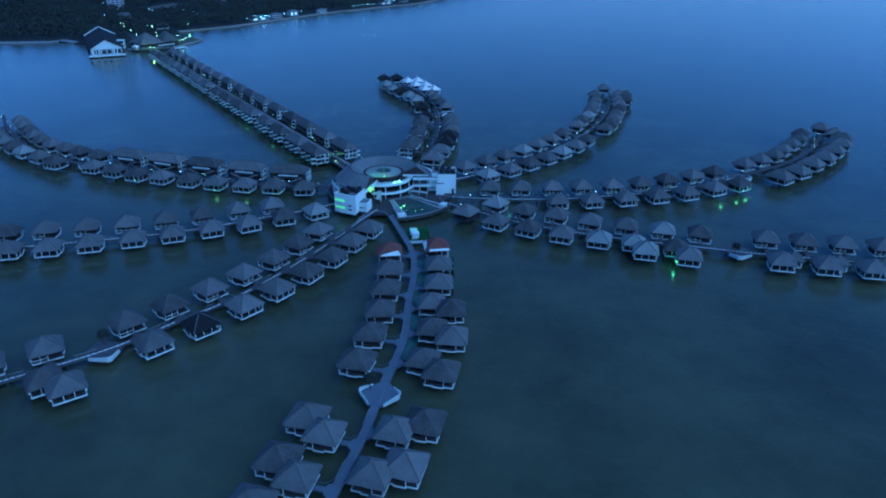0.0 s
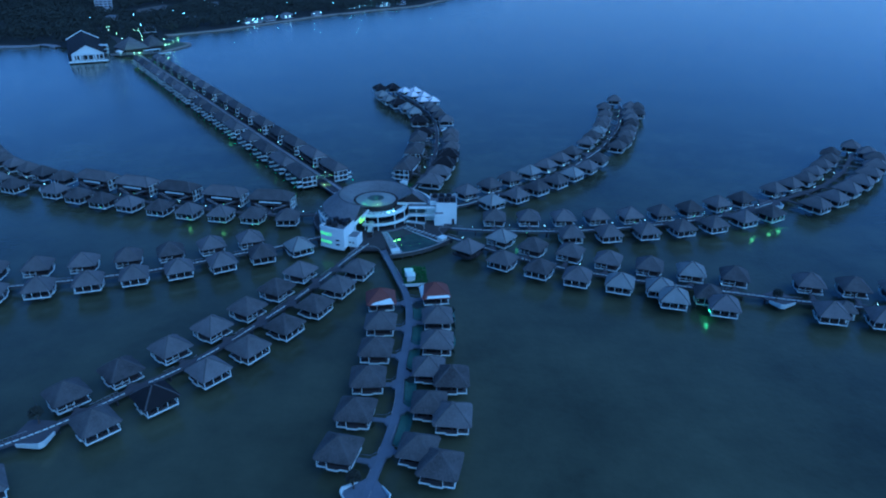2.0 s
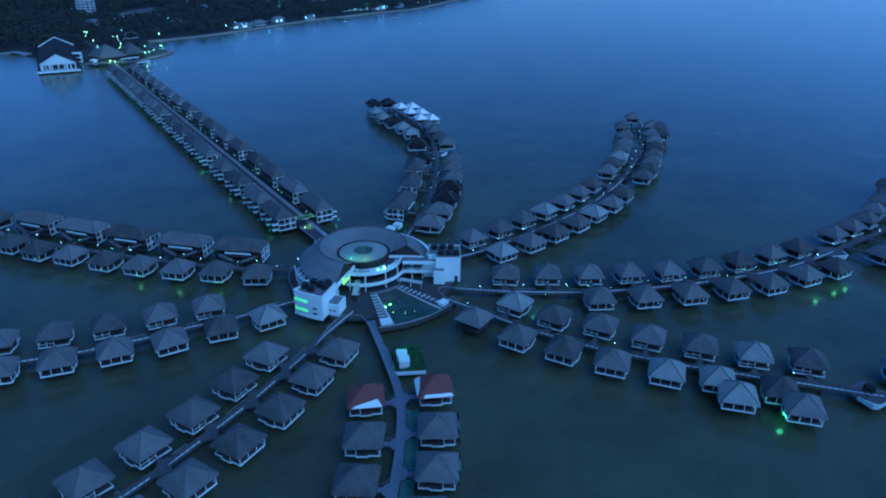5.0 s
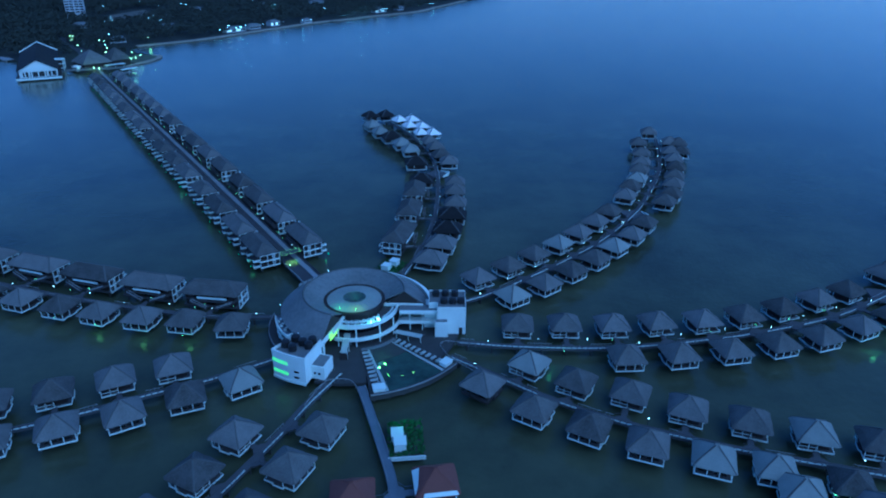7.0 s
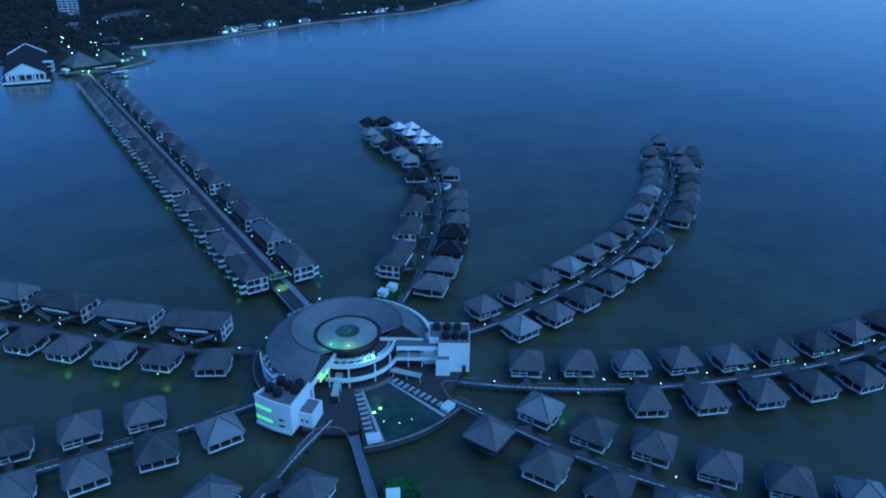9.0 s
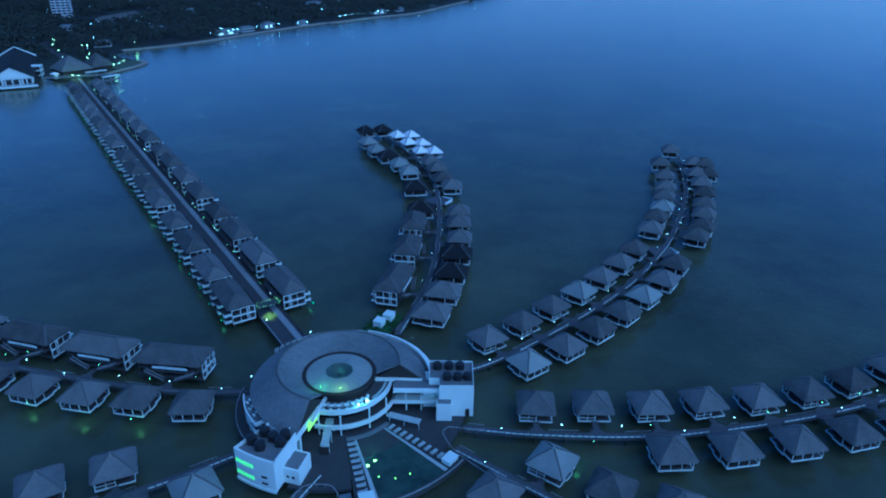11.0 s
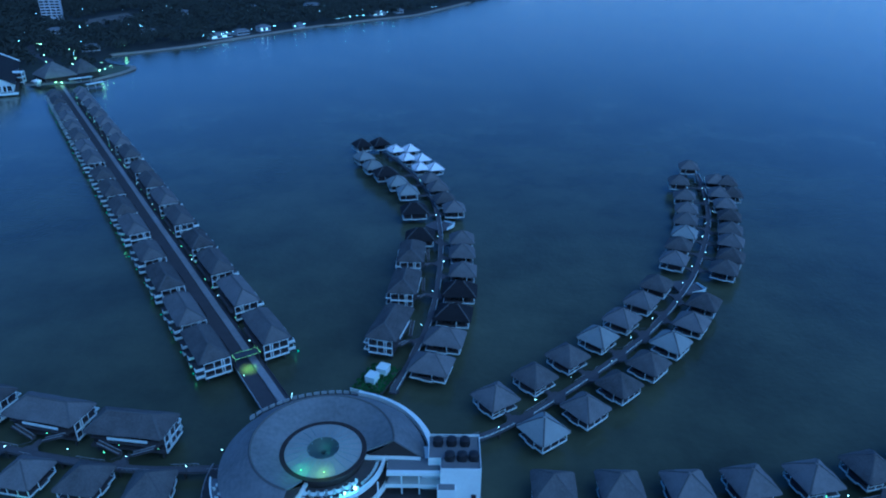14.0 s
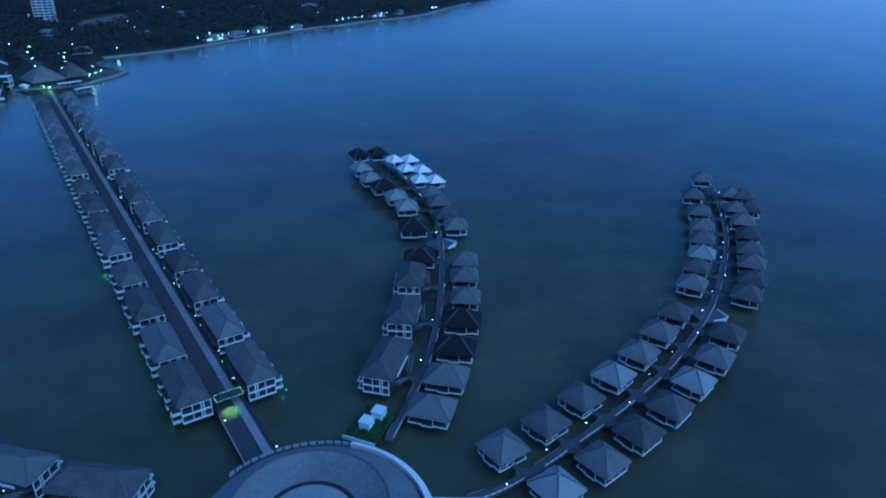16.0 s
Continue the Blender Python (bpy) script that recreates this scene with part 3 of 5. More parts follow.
ARM_E = arm("e", [(2, 274), (25.2, 256.9), (40.7, 248), (53.2, 242.8), (67.1, 237.9), (81.6, 233.8), (93.5, 230.7), (103.5, 227.9), (114.1, 225), (139.1, 220), (170.1, 215), (205.1, 211)],
    [(20.5, "l", 7.8), (34.7, "g", 7.6), (49.1, "g", 9.6), (63.6, "g", 8.5), (78.2, "g", 8.5), (92.1, "l", 8.1), (105.9, "g", 8.5), (129.9, "g", 10.1), (143.6, "g", 10.1), (157.2, "g", 10.4), (171, "g", 10.3), (184.7, "g", 10.3)],
    [(15.7, "o", 7.4), (30.4, "g", 8.3), (43.3, "g", 7.7), (55.8, "g", 7.8), (69.5, "l", 7.4), (81.6, "v", 6.5), (96.3, "u", 7.3), (131.4, "z", 9.1), (146, "z", 9.1), (160.4, "z", 9.1), (174.6, "z", 9.1), (188.7, "z", 9)], lamps=46.0, rail=-1)
ARM_F = arm("f", [(-21, 260), (-14, 238), (-10, 223), (-9, 206), (-10, 186), (-10, 170), (-12, 156), (-15, 141), (-17, 128), (-20, 115), (-23, 103), (-27, 88), (-32, 70)],
    [(38.2, "r", 8.7), (51.7, "g", 8.5), (64.3, "g", 8.9), (77.6, "t", 7.4), (92, "t", 7.8), (107, "t", 7.9), (135.7, "u", 7.4), (149.9, "u", 6.8), (164.6, "u", 6.7)],
    [(39.8, "s", 8.6), (55.1, "g", 8.2), (69.3, "g", 7.7), (82.1, "g", 8.2), (96.7, "g", 9.4), (111, "g", 9.2), (140.1, "t", 8.2), (154.6, "t", 8.5), (168.4, "t", 8.3)], lamps=0, half=0.98, top=PALE_DECK, rail=0)
ARM_G = arm("g", [(-27, 266), (-33.4, 252.9), (-37.3, 243), (-41.8, 233), (-46.5, 223), (-51.2, 214.2), (-55.7, 206.2), (-60.6, 197.9), (-66, 189.9), (-71.7, 183), (-77.3, 177.4), (-92.6, 160.9), (-113.6, 145.9), (-135.6, 131.9), (-161.6, 118.9)],
    [(23.3, "g", 9.5), (36, "g", 9.7), (49.2, "g", 10.3), (62.5, "g", 10.1), (75.8, "g", 9.5), (88, "g", 9.3), (102, "d", 9.8), (116.2, "g", 8.6), (141.8, "u", 8.7), (157.9, "g", 8.7), (171.8, "g", 9)],
    [(32.7, "g", 7.4), (46.3, "g", 6.9), (60.4, "g", 6.6), (74, "g", 7.3), (88.5, "g", 7.9), (103, "g", 7), (116.5, "g", 7.5), (139.8, "g", 7.4), (153.9, "g", 7.2), (167.8, "g", 7.1)], lamps=0, rail=1)
arm("h", [(-44, 273), (-62, 261.3), (-73, 256.1), (-85, 249.4), (-97.7, 243.3), (-110.6, 238.7), (-123.4, 234.9), (-151.4, 227.9), (-189.4, 219.9), (-224.4, 214.9)],
    [(13.7, "l", 7.5), (26.1, "g", 7), (40.9, "g", 7.6), (54.3, "g", 6.1), (67.7, "g", 5.6), (81.3, "g", 5.8), (95.6, "g", 6.5), (109.4, "g", 6.9), (122.7, "g", 6.3), (136.2, "g", 6.2), (149.9, "g", 6.1), (163.4, "g", 6.1), (177, "g", 6.2)],
    [(28, "g", 7.3), (40.9, "g", 8.1), (55.5, "g", 9), (70.5, "g", 9.4), (85.2, "g", 9.3), (99.8, "g", 9.8), (114.5, "g", 10.3), (128.1, "g", 10.1), (142.2, "g", 10.3), (156.1, "g", 10.4), (170.3, "g", 10)], lamps=0, rail=1)
ARM_I = arm("i", [(-47, 294), (-69.7, 293.8), (-99.4, 299.6), (-131.4, 308.6), (-166.4, 320.6), (-189.4, 328.6), (-206, 338.3), (-222.4, 352.3), (-240, 372), (-258, 394), (-275, 420)],
    [(14.2, "g", 7.1), (27.5, "g", 6.3), (40.5, "g", 7.3), (54.3, "g", 7.9), (67.7, "g", 8), (82.2, "g", 8), (95.4, "g", 8.6), (109.2, "g", 7.6), (123.2, "g", 6.5), (145.2, "g", 7.8), (158.9, "g", 5.4), (173.6, "l", 5.8), (186, "g", 6.7), (199.6, "g", 7.3), (213.4, "g", 7.8), (227.2, "g", 7.9), (240.8, "g", 7.9)],
    [(24.5, "c", 9.2), (47.1, "c", 9.6), (69.9, "c", 9.7), (91.9, "c", 9.6), (114.2, "c", 9.5), (133.3, "g", 8), (148, "g", 9.7), (160.9, "g", 9.8), (174.7, "g", 9.1), (188.2, "g", 8.5), (201.7, "g", 8.1), (215.2, "g", 7.8), (228.6, "g", 7.8), (242.3, "g", 7.9)], lamp_side=-1)


# ---- viewing platforms along the arms ----
def tree(x, y, z, h, crown, label, seed):
    """A small tree: tapered trunk, a few limbs and a crown of many leaves."""
    rnd = random.Random(seed)
    ob = root("tree", label, "tree", m=pose(x, y, z))
    bm = tube(bmesh.new(), 0, 0, 0, h * 0.7, 0.18, 0.08, 7)
    for k in range(5):
        a = k * 1.26 + rnd.random()
        beam(bm, (0, 0, h * (0.4 + 0.06 * k)), (math.cos(a) * crown * 0.6, math.sin(a) * crown * 0.6, h * (0.7 + 0.05 * k)), 0.09, 0.09)
    part("trunk", bm, BARK, ob)
    bm = bmesh.new()
    for k in range(260):
        a, e, r = rnd.random() * 6.283, rnd.uniform(-0.6, 1.5), crown * rnd.random() ** 0.4
        c = Vector((r * math.cos(a) * math.cos(e), r * math.sin(a) * math.cos(e), h * 0.78 + r * 0.8 * math.sin(e)))
        u = Vector((rnd.uniform(-1, 1), rnd.uniform(-1, 1), rnd.uniform(-1, 1))).normalized() * 0.34
        v = u.orthogonal() * 0.9
        bm.faces.new([bm.verts.new(p) for p in (c - u, c + v, c + u, c - v)])
    part("crown", bm, LEAF, ob)
    return ob


def platform(line, s, name, reach=5.6, planted=True, sides=(-1,)):
    ob = root(name, "kite-shaped resting platform with a white parapet on the jetty", "platform")
    pts = [line.beside(s + ds, o) for ds, o in ((-4.8, 1.3), (-0.6, reach), (0.4, reach), (4.8, 1.3), (4.8, -1.3), (0.4, -reach), (-0.6, -reach), (-4.8, -1.3))]
    part("deck", prism(bmesh.new(), pts, DECK - 0.6, DECK + 0.03), PALE_DECK if line is ARM_F else JETTY, ob)
    for sgn in sides:
        bm = bmesh.new()
        # a panel that is high at the tip and runs out towards the walkway
        lo = [(*line.beside(s + d, sgn * o), DECK - 0.7) for d, o in ((-3.4, 2.7), (-0.6, reach + 0.1), (0.5, reach + 0.1), (4.4, 1.9))]
        hi = [(*line.beside(s + d, sgn * o), DECK + h) for d, o, h in ((-3.4, 2.8, 0.3), (-0.6, reach + 0.4, 1.0), (0.6, reach + 0.4, 1.0), (4.4, 2.0, 0.3))]
        for i in range(3):
            q = [lo[i], lo[i + 1], hi[i + 1], hi[i]]
            back = [(x + (line.at(s)[0] - x) * 0.05, y + (line.at(s)[1] - y) * 0.05, z) for x, y, z in q]
            v = [bm.verts.new(p) for p in q + back]
            for f in ((0, 1, 2, 3), (7, 6, 5, 4), (0, 4, 5, 1), (1, 5, 6, 2), (2, 6, 7, 3), (3, 7, 4, 0)):
                bm.faces.new([v[k] for k in f])
        part("parapet", bm, WHITE, ob, "white sloping parapet")
    for ds, o in ((-0.3, 3.2), (-0.3, -3.2), (1.5, 2.5), (1.5, -2.5)):
        part("stilt", tube(bmesh.new(), *line.beside(s + ds, o), -3, DECK - 0.6, 0.3), PILE, ob)
    if planted:
        x, y = line.beside(s - 1.5, -3.0)
        tree(x, y, DECK, 4.2, 1.6, "small dark tree on the jetty platform", int(s))
    return ob


platform(ARM_C, 109, "jetty_platform", planted=False)
platform(ARM_B, 108, "jetty_platform", planted=False)
platform(ARM_D, 146, "jetty_platform", planted=False)
platform(ARM_E, 119, "jetty_platform")
platform(ARM_F, 121, "jetty_platform", reach=5.0, sides=(-1, 1))
platform(ARM_G, 126.5, "jetty_platform", sides=(1,))
platform(ARM_I, 133, "jetty_platform", planted=False, sides=(1,))
lamp_post(*ARM_G.beside(124.5, -3.6), DECK, METAL, 0.12, 7.0, "tall thin mast on the jetty platform")


def service_platform(x, y, turn, boxes):
    """A low planted platform with white service tanks."""
    ob = root("service_platform", "small dark planted platform on piles beside the jetty", "platform", m=pose(x, y, 0, 0, 0, turn))
    part("deck", box(bmesh.new(), -4.1, 4.1, -6.2, 6.2, 1.6, 2.2), PILE, ob)
    bm = bmesh.new()
    rnd = random.Random(5)
    for k in range(500):
        c = Vector((rnd.uniform(-4, 4), rnd.uniform(-6, 6), 2.2 + rnd.random() * 0.5))
        u = Vector((rnd.uniform(-1, 1), rnd.uniform(-1, 1), rnd.uniform(0, 1))).normalized() * 0.4
        v = u.orthogonal()
        bm.faces.new([bm.verts.new(p) for p in (c - u, c + v, c + u, c - v)])
    tagged(part("shrubs", bm, HEDGE, ob, "low green shrubs"), kind="stuff")
    part("edge_beam", box(bmesh.new(), -4.2, 4.2, -6.45, -6.2, 1.5, 2.5), WHITE, ob)
    for dx, dy in boxes:
        t = root("service_tank", "white box-shaped service tank on the platform", "tank", "service tanks", m=pose(x, y, 2.2, 0, 0, turn) @ pose(dx, dy, 0))
        part("body", box(bmesh.new(), -1.35, 1.35, -1.45, 1.45, 0.1, 2.1), WHITE, t)
        part("lid", box(bmesh.new(), -1.45, 1.45, -1.55, 1.55, 2.1, 2.25), WHITE, t)
        part("plinth", box(bmesh.new(), -1.2, 1.2, -1.3, 1.3, 0.0, 0.1), PILE, t)


service_platform(-8.6, 240.6, 6, [(-1.9, 0.0), (-1.4, -3.1)])
service_platform(-18.6, 327.0, -22, [(0.6, 3.0), (-0.4, -1.4)])


# green safety nets round the villas under repair on the south arm
def safety_net(line, s0, s1, side_s):
    ob = root("safety_net", "teal green safety net slung beside villas under repair", "net", "safety nets by the villas")
    bm = bmesh.new()
    prev = None
    for k in range(13):
        u = s0 + (s1 - s0) * k / 12
        cur = []
        for j in range(5):
            x, y = line.beside(u, 1.25 + 0.75 * j)
            sag = 1.95 - 0.7 * math.sin(math.pi * j / 4) - 0.12 * math.sin(k * 2.1 + j)
            cur.append(bm.verts.new((x, y, sag)))
        if prev:
            for j in range(4):
                bm.faces.new((prev[j], prev[j + 1], cur[j + 1], cur[j]))
        prev = cur
    part("slung_net", bm, NET, ob)
    for u in side_s:
        bm = bmesh.new()
        prev = None
        for k in range(9):
            x, y = line.beside(u - 3.0 + 0.8 * k, 13.3 + 0.5 * math.sin(k * 0.9))
            cur = [bm.verts.new((x + 0.25 * math.sin(k + j), y, 1.2 + 1.0 * j)) for j in range(5)]
            if prev:
                for j in range(4):
                    bm.faces.new((prev[j], prev[j + 1], cur[j + 1], cur[j]))
            prev = cur
        part("hanging_net", bm, NET, ob)
        for du in (-3.0, 3.4):
            part("pole", tube(bmesh.new(), *line.beside(u + du, 13.4), -3.0, 5.4, 0.06, n=6), METAL, ob)


safety_net(ARM_F, 42, 74, (50.5, 62.5))
safety_net(ARM_F, 80, 104, ())


# ---- the long straight jetty to the shore ----
TRUNK = Line([(-38.7, 310.4), (-53.6, 332.9), (-164.2, 499.5), (-268.2, 656.1), (-280.4, 674.5)])
T0 = 27.0
trunk = root("shore_jetty", "wide straight jetty with a dark road deck and a pale side path", "jetty", kind="structure")
part("deck", strip(bmesh.new(), TRUNK, -3.7, 3.7, 2.05, 2.55), ASPHALT, trunk)
part("side_path", strip(bmesh.new(), TRUNK, -2.7, -0.85, 2.5, 2.68), RAIL, trunk, "pale concrete side path")
for o, z in ((-0.8, 2.95), (3.65, 3.0), (-3.65, 3.0)):
    part("rail", strip(bmesh.new(), TRUNK, o - 0.07, o + 0.07, z - 0.35, z), RAIL if o == -0.8 else BOARDS, trunk)
bm = bmesh.new()
for k in range(55):
    for o in (-2.8, 2.8):
        tube(bm, *TRUNK.beside(4 + 7.5 * k, o), -3, 2.05, 0.3, n=6)
tagged(part("piles", bm, PILE, trunk), kind="stuff")
for start in (26.6, 121.5, 217.5, 309):
    for side, steps in ((1, (0, 21.8, 45.8, 69.8)), (-1, (0, 24.2, 47.8, 70.6))):
        for along in steps:
            u = start + 8.4 + along
            ext = -1.0 if along == steps[-1] else 2.6
            chalet(facing(TRUNK, u, 8.0 - 0.002 * u if side > 0 else -8.0), side < 0, False, ext)
for k in range(26):
    side = 1 if k % 2 else -1
    lamp_post(*TRUNK.beside(5 + 15 * k, side * 3.4), r=0.15)
part("end_rail", strip(bmesh.new(), TRUNK, 3.73, 3.87, 3.05, 3.4, 0.0, T0 - 3.0), LOUNGE, trunk, "white rail at the lobby end")
gate = root("lit_gate", "flat gate canopy over the jetty outlined with green string lights", "gate")
gx, gy = TRUNK.at(T0 + 1.0)
gate.matrix_basis = pose(gx, gy, 0, 0, 0, math.degrees(math.atan2(TRUNK.way(T0)[1], TRUNK.way(T0)[0])))
part("canopy", box(bmesh.new(), -1.4, 1.4, -3.3, 3.3, 5.0, 5.25), METAL, gate)
for x, y in ((-1.2, -3.1), (1.2, -3.1), (-1.2, 3.1), (1.2, 3.1)):
    part("post", box(bmesh.new(), x - 0.12, x + 0.12, y - 0.12, y + 0.12, 2.55, 5.0), METAL, gate)
for a, b in (((-1.46, -3.36), (-1.46, 3.36)), ((1.46, -3.36), (1.46, 3.36)), ((-1.46, -3.36), (1.46, -3.36)), ((-1.46, 3.36), (1.46, 3.36))):
    bm = bmesh.new()
    count = 14 if a[0] == b[0] else 7
    for k in range(count):
        x, y = a[0] + (b[0] - a[0]) * k / count, a[1] + (b[1] - a[1]) * k / count
        globe(bm, x, y, 5.3, 0.075)
    part("string_light", bm, GATE_GLOW, gate, "glowing green string light")


# bare point light with no lamp body of its own
def point_light(x, y, z, watts, colour, r=0.3):
    ob = new("added_light", bpy.data.lights.new("added_light", "POINT"))
    ob.data.energy, ob.data.color, ob.data.shadow_soft_size = watts, colour, r
    ob.matrix_world = Matrix.Translation((x, y, z))


GREEN, YELLOW = (0.34, 1.0, 0.18), (0.68, 1.0, 0.05)
down = new("gate_light", bpy.data.lights.new("gate_light", "SPOT"))
down.data.energy, down.data.color, down.data.shadow_soft_size = 2000, YELLOW, 0.15
down.data.spot_size, down.data.spot_blend = radians(84), 0.8
gx, gy = TRUNK.beside(T0 - 0.9, 0.9)
down.matrix_world = look((gx, gy, 5.4), (gx + 0.6, gy - 0.9, 2.5))


# small green lights on decks and porches
SMALL = "small green light on a thin post beside the decks"
for line, rows in ((ARM_D, ((118, -12.0), (130, -12.2), (135, -12.0), (45, 3.4), (76, 3.4), (92, 3.4), (104, 3.4), (119, 3.4), (30, -2.2))),
                   (ARM_I, ((26, 11.8), (53, 11.8), (67, 11.8), (94, 11.8), (28, -6.2), (18, -6.0), (47, -6.2), (70, -6.2), (92, -6.2), (114, -6.2), (30, -3.5), (75, -3.5))),
                   (ARM_E, ((93, -9.5), (52, -2.0))),
                   (TRUNK, tuple((T0 + 8 + 9.7 * k + 2.5 * math.sin(k * 2.3), -4.4 + 0.5 * math.sin(k * 1.7)) for k in range(37)))):
    for u, o in rows:
        lamp_post(*line.beside(u, o), -0.5, LAMP_SMALL, 0.14, 3.1, SMALL)

# porch lamp reflections on the water, put in as dim glowing globes
for k in range(30):
    lamp_post(*TRUNK.beside(T0 + 6 + 12.0 * k, 13.1 + 0.3 * math.sin(k * 2.1)), -0.3, REFLECTION_GLOW, 0.24, 0.9, "dim green lamp low over the water by a chalet")
for u in (1, 21, 43, 85, 127, 190, 252):
    lamp_post(*TRUNK.beside(T0 + u, -14.4), -0.3, REFLECTION_GLOW, 0.32, 0.9, "dim green lamp low over the water by a chalet")

# point lights added low over the water, for the green streaks of eave lamps
for line, rows in ((ARM_E, ((96, -15.5), (24, 14.0))),
                   (TRUNK, ((T0 + 2, -13.6), (T0 + 5, 13.0), (T0 + 30, 13.0), (T0 + 56, 13.0), (T0 + 100, 13.0)))):
    for u, o in rows:
        point_light(*line.beside(u, o), 2.4, 170 if o < -15 else 45, GREEN, 0.5)
for x, y in ((-101.4, 287.6), (-86.9, 283.7), (-72.9, 282.3)):
    point_light(x, y, 1.7, 45, (0.46, 1.0, 0.12), 0.8)
for x, y in ((123.8, 280.5), (133.1, 286.2), (138.3, 289.2)):
    point_light(x, y, 1.5, 85, (0.40, 1.0, 0.16), 0.6)
# unseen green lights added over the shrubs of the service platforms
point_light(-9.5, 244.0, 5.4, 170, (0.35, 1.0, 0.1))
point_light(-17.0, 322.5, 5.0, 22, (0.25, 1.0, 0.4))

# ---- the round lobby building ----
OX, OY = -26.0, 291.0


def polar(r, a):
    return OX + r * math.cos(radians(a)), OY + r * math.sin(radians(a))


lobby = root("lobby_building", "round lobby building with a ring-shaped grey roof and white curved terraces", "building")


def ring(name, profile, a0, a1, n, mat, label="", owner=lobby):
    return part(name, sector(bmesh.new(), OX, OY, profile, a0, a1, n), mat, owner, label)


def band(r0, r1, z0, z1):
    return [(r0, z0), (r1, z0), (r1, z1), (r0, z1)]


ring("podium", band(0.5, 21.8, 1.7, 2.55), 0, 360, 72, PODIUM)
ring("podium", band(21.8, 27.5, 1.7, 2.55), -126, -77, 14, PODIUM)
ring("podium", band(21.8, 31.0, 1.7, 2.55), -36, 14, 16, PODIUM)
ring("podium", band(27.5, 30.2, 1.7, 2.55), -104, -78, 8, PODIUM)
for pts in (((-33.8, 250.9), (-32.1, 256.0), (-30.5, 259.9), (-28.9, 261.5), (-24.3, 261.5), (-22.2, 259.0), (-20.4, 254.7), (-19.2, 251.1)),
            ((9.6, 278.8), (4.4, 279.6), (0.7, 280.1), (-0.7, 278.5), (0.0, 276.0), (2.4, 271.6), (8.8, 265.2))):
    bm = bmesh.new()
    strip(bm, Line(pts), -0.06, 0.06, 3.25, 3.42, step=1.0)
    for k in range(12):
        tube(bm, *Line(pts).at(0.5 + 1.9 * k), 2.0, 3.25, 0.05, n=4)
    part("podium_rail", bm, RAIL, lobby, "pale rail between two jetties")
ring("podium", band(21.8, 24.0, 1.7, 2.55), 14, 150, 30, PODIUM)
bm = bmesh.new()
for k in range(24):
    for r in (11, 22):
        tube(bm, *polar(r, 15 * k), -3, 1.7, 0.4, n=6)
tagged(part("piles", bm, PILE, lobby), kind="stuff")
ring("ground_wall", band(19.6, 20.4, 2.55, 7.0), -2, 252, 60, PLASTER)
ring("window_band", band(20.4, 20.5, 3.3, 5.9), 8, 238, 60, GLASS)
ring("inner_wall", band(9.6, 10.0, 2.55, 8.1), -110, 2, 30, GLASS, "dark glazed wall behind the terraces")
ring("terrace_floor", band(8.7, 20.4, 7.0, 7.25), 0, 252, 64, CONCRETE)
ring("terrace_floor", band(20.4, 23.3, 7.0, 7.25), 0, 140, 40, PODIUM)
for k in range(15):
    ring("parapet_panel", band(23.15, 23.35, 6.9, 8.0), 80 + 4.4 * k, 80 + 4.4 * k + 3.3, 2, LOUNGE)
ring("side_parapet", [(22.0, 7.25), (23.5, 6.6), (23.5, 8.2), (22.0, 8.9)], 4, 78, 24, PLASTER, "broad white parapet")
roof = ring("roof", [(8.9, 10.2), (8.9, 10.5), (14.6, 13.4), (21.3, 8.4), (21.2, 8.1), (14.6, 12.9)], 0, 252, 84, SLATE, "ring-shaped grey shingle roof with a raised ridge")
ring("ridge_cap", [(14.3, 13.25), (14.6, 13.5), (14.9, 13.25)], 0.3, 251.7, 84, CAP, owner=roof)
ring("gutter", band(8.1, 8.95, 10.1, 10.62), 0, 360, 64, TIMBER)
ring("gutter_wall", band(7.9, 8.1, 8.2, 10.3), 0, 360, 64, TIMBER)
# dark gable ends of the ring roof, over white beams
for a, name in ((-0.2, "gable_end"), (252.2, "gable_end")):
    ring(name, [(9.1, 9.2), (20.6, 8.4), (14.6, 13.1)], a - 0.3, a + 0.3, 1, TIMBER)
bm = bmesh.new()
beam(bm, (*polar(8.6, -1.2), 9.3), (*polar(20.2, -2.0), 9.3), 0.7, 0.8)
part("gable_beam", bm, PLASTER, lobby)
bm = bmesh.new()
beam(bm, (*polar(8.0, 254), 9.3), (*polar(16.5, 256), 9.3), 0.6, 0.8)
part("gable_beam", bm, PLASTER, lobby)
# the skylight: a pale ribbed canopy with a funnel at its middle
sky_light = ring("skylight_canopy", [(3.3, 11.15), (7.95, 10.6), (7.95, 10.47), (3.3, 11.02)], 0, 360, 64, SKYLIGHT, "pale ribbed canopy sheet")
for k in range(24):
    bm = bmesh.new()
    beam(bm, (*polar(7.9, 15 * k), 10.69), (*polar(3.35, 15 * k), 11.24), 0.09, 0.1)
    part("rib", bm, CANVAS, sky_light)
ring("funnel", [(3.3, 11.1), (0.5, 9.9), (0.5, 9.75), (3.3, 10.95)], 0, 360, 40, FUNNEL, "dark funnel in the skylight", sky_light)
for k in range(8):
    bm = bmesh.new()
    beam(bm, (*polar(3.2, 45 * k + 60), 11.14), (*polar(0.5, 45 * k + 60), 9.4), 0.16, 0.08)
    part("rib", bm, CANVAS, sky_light)
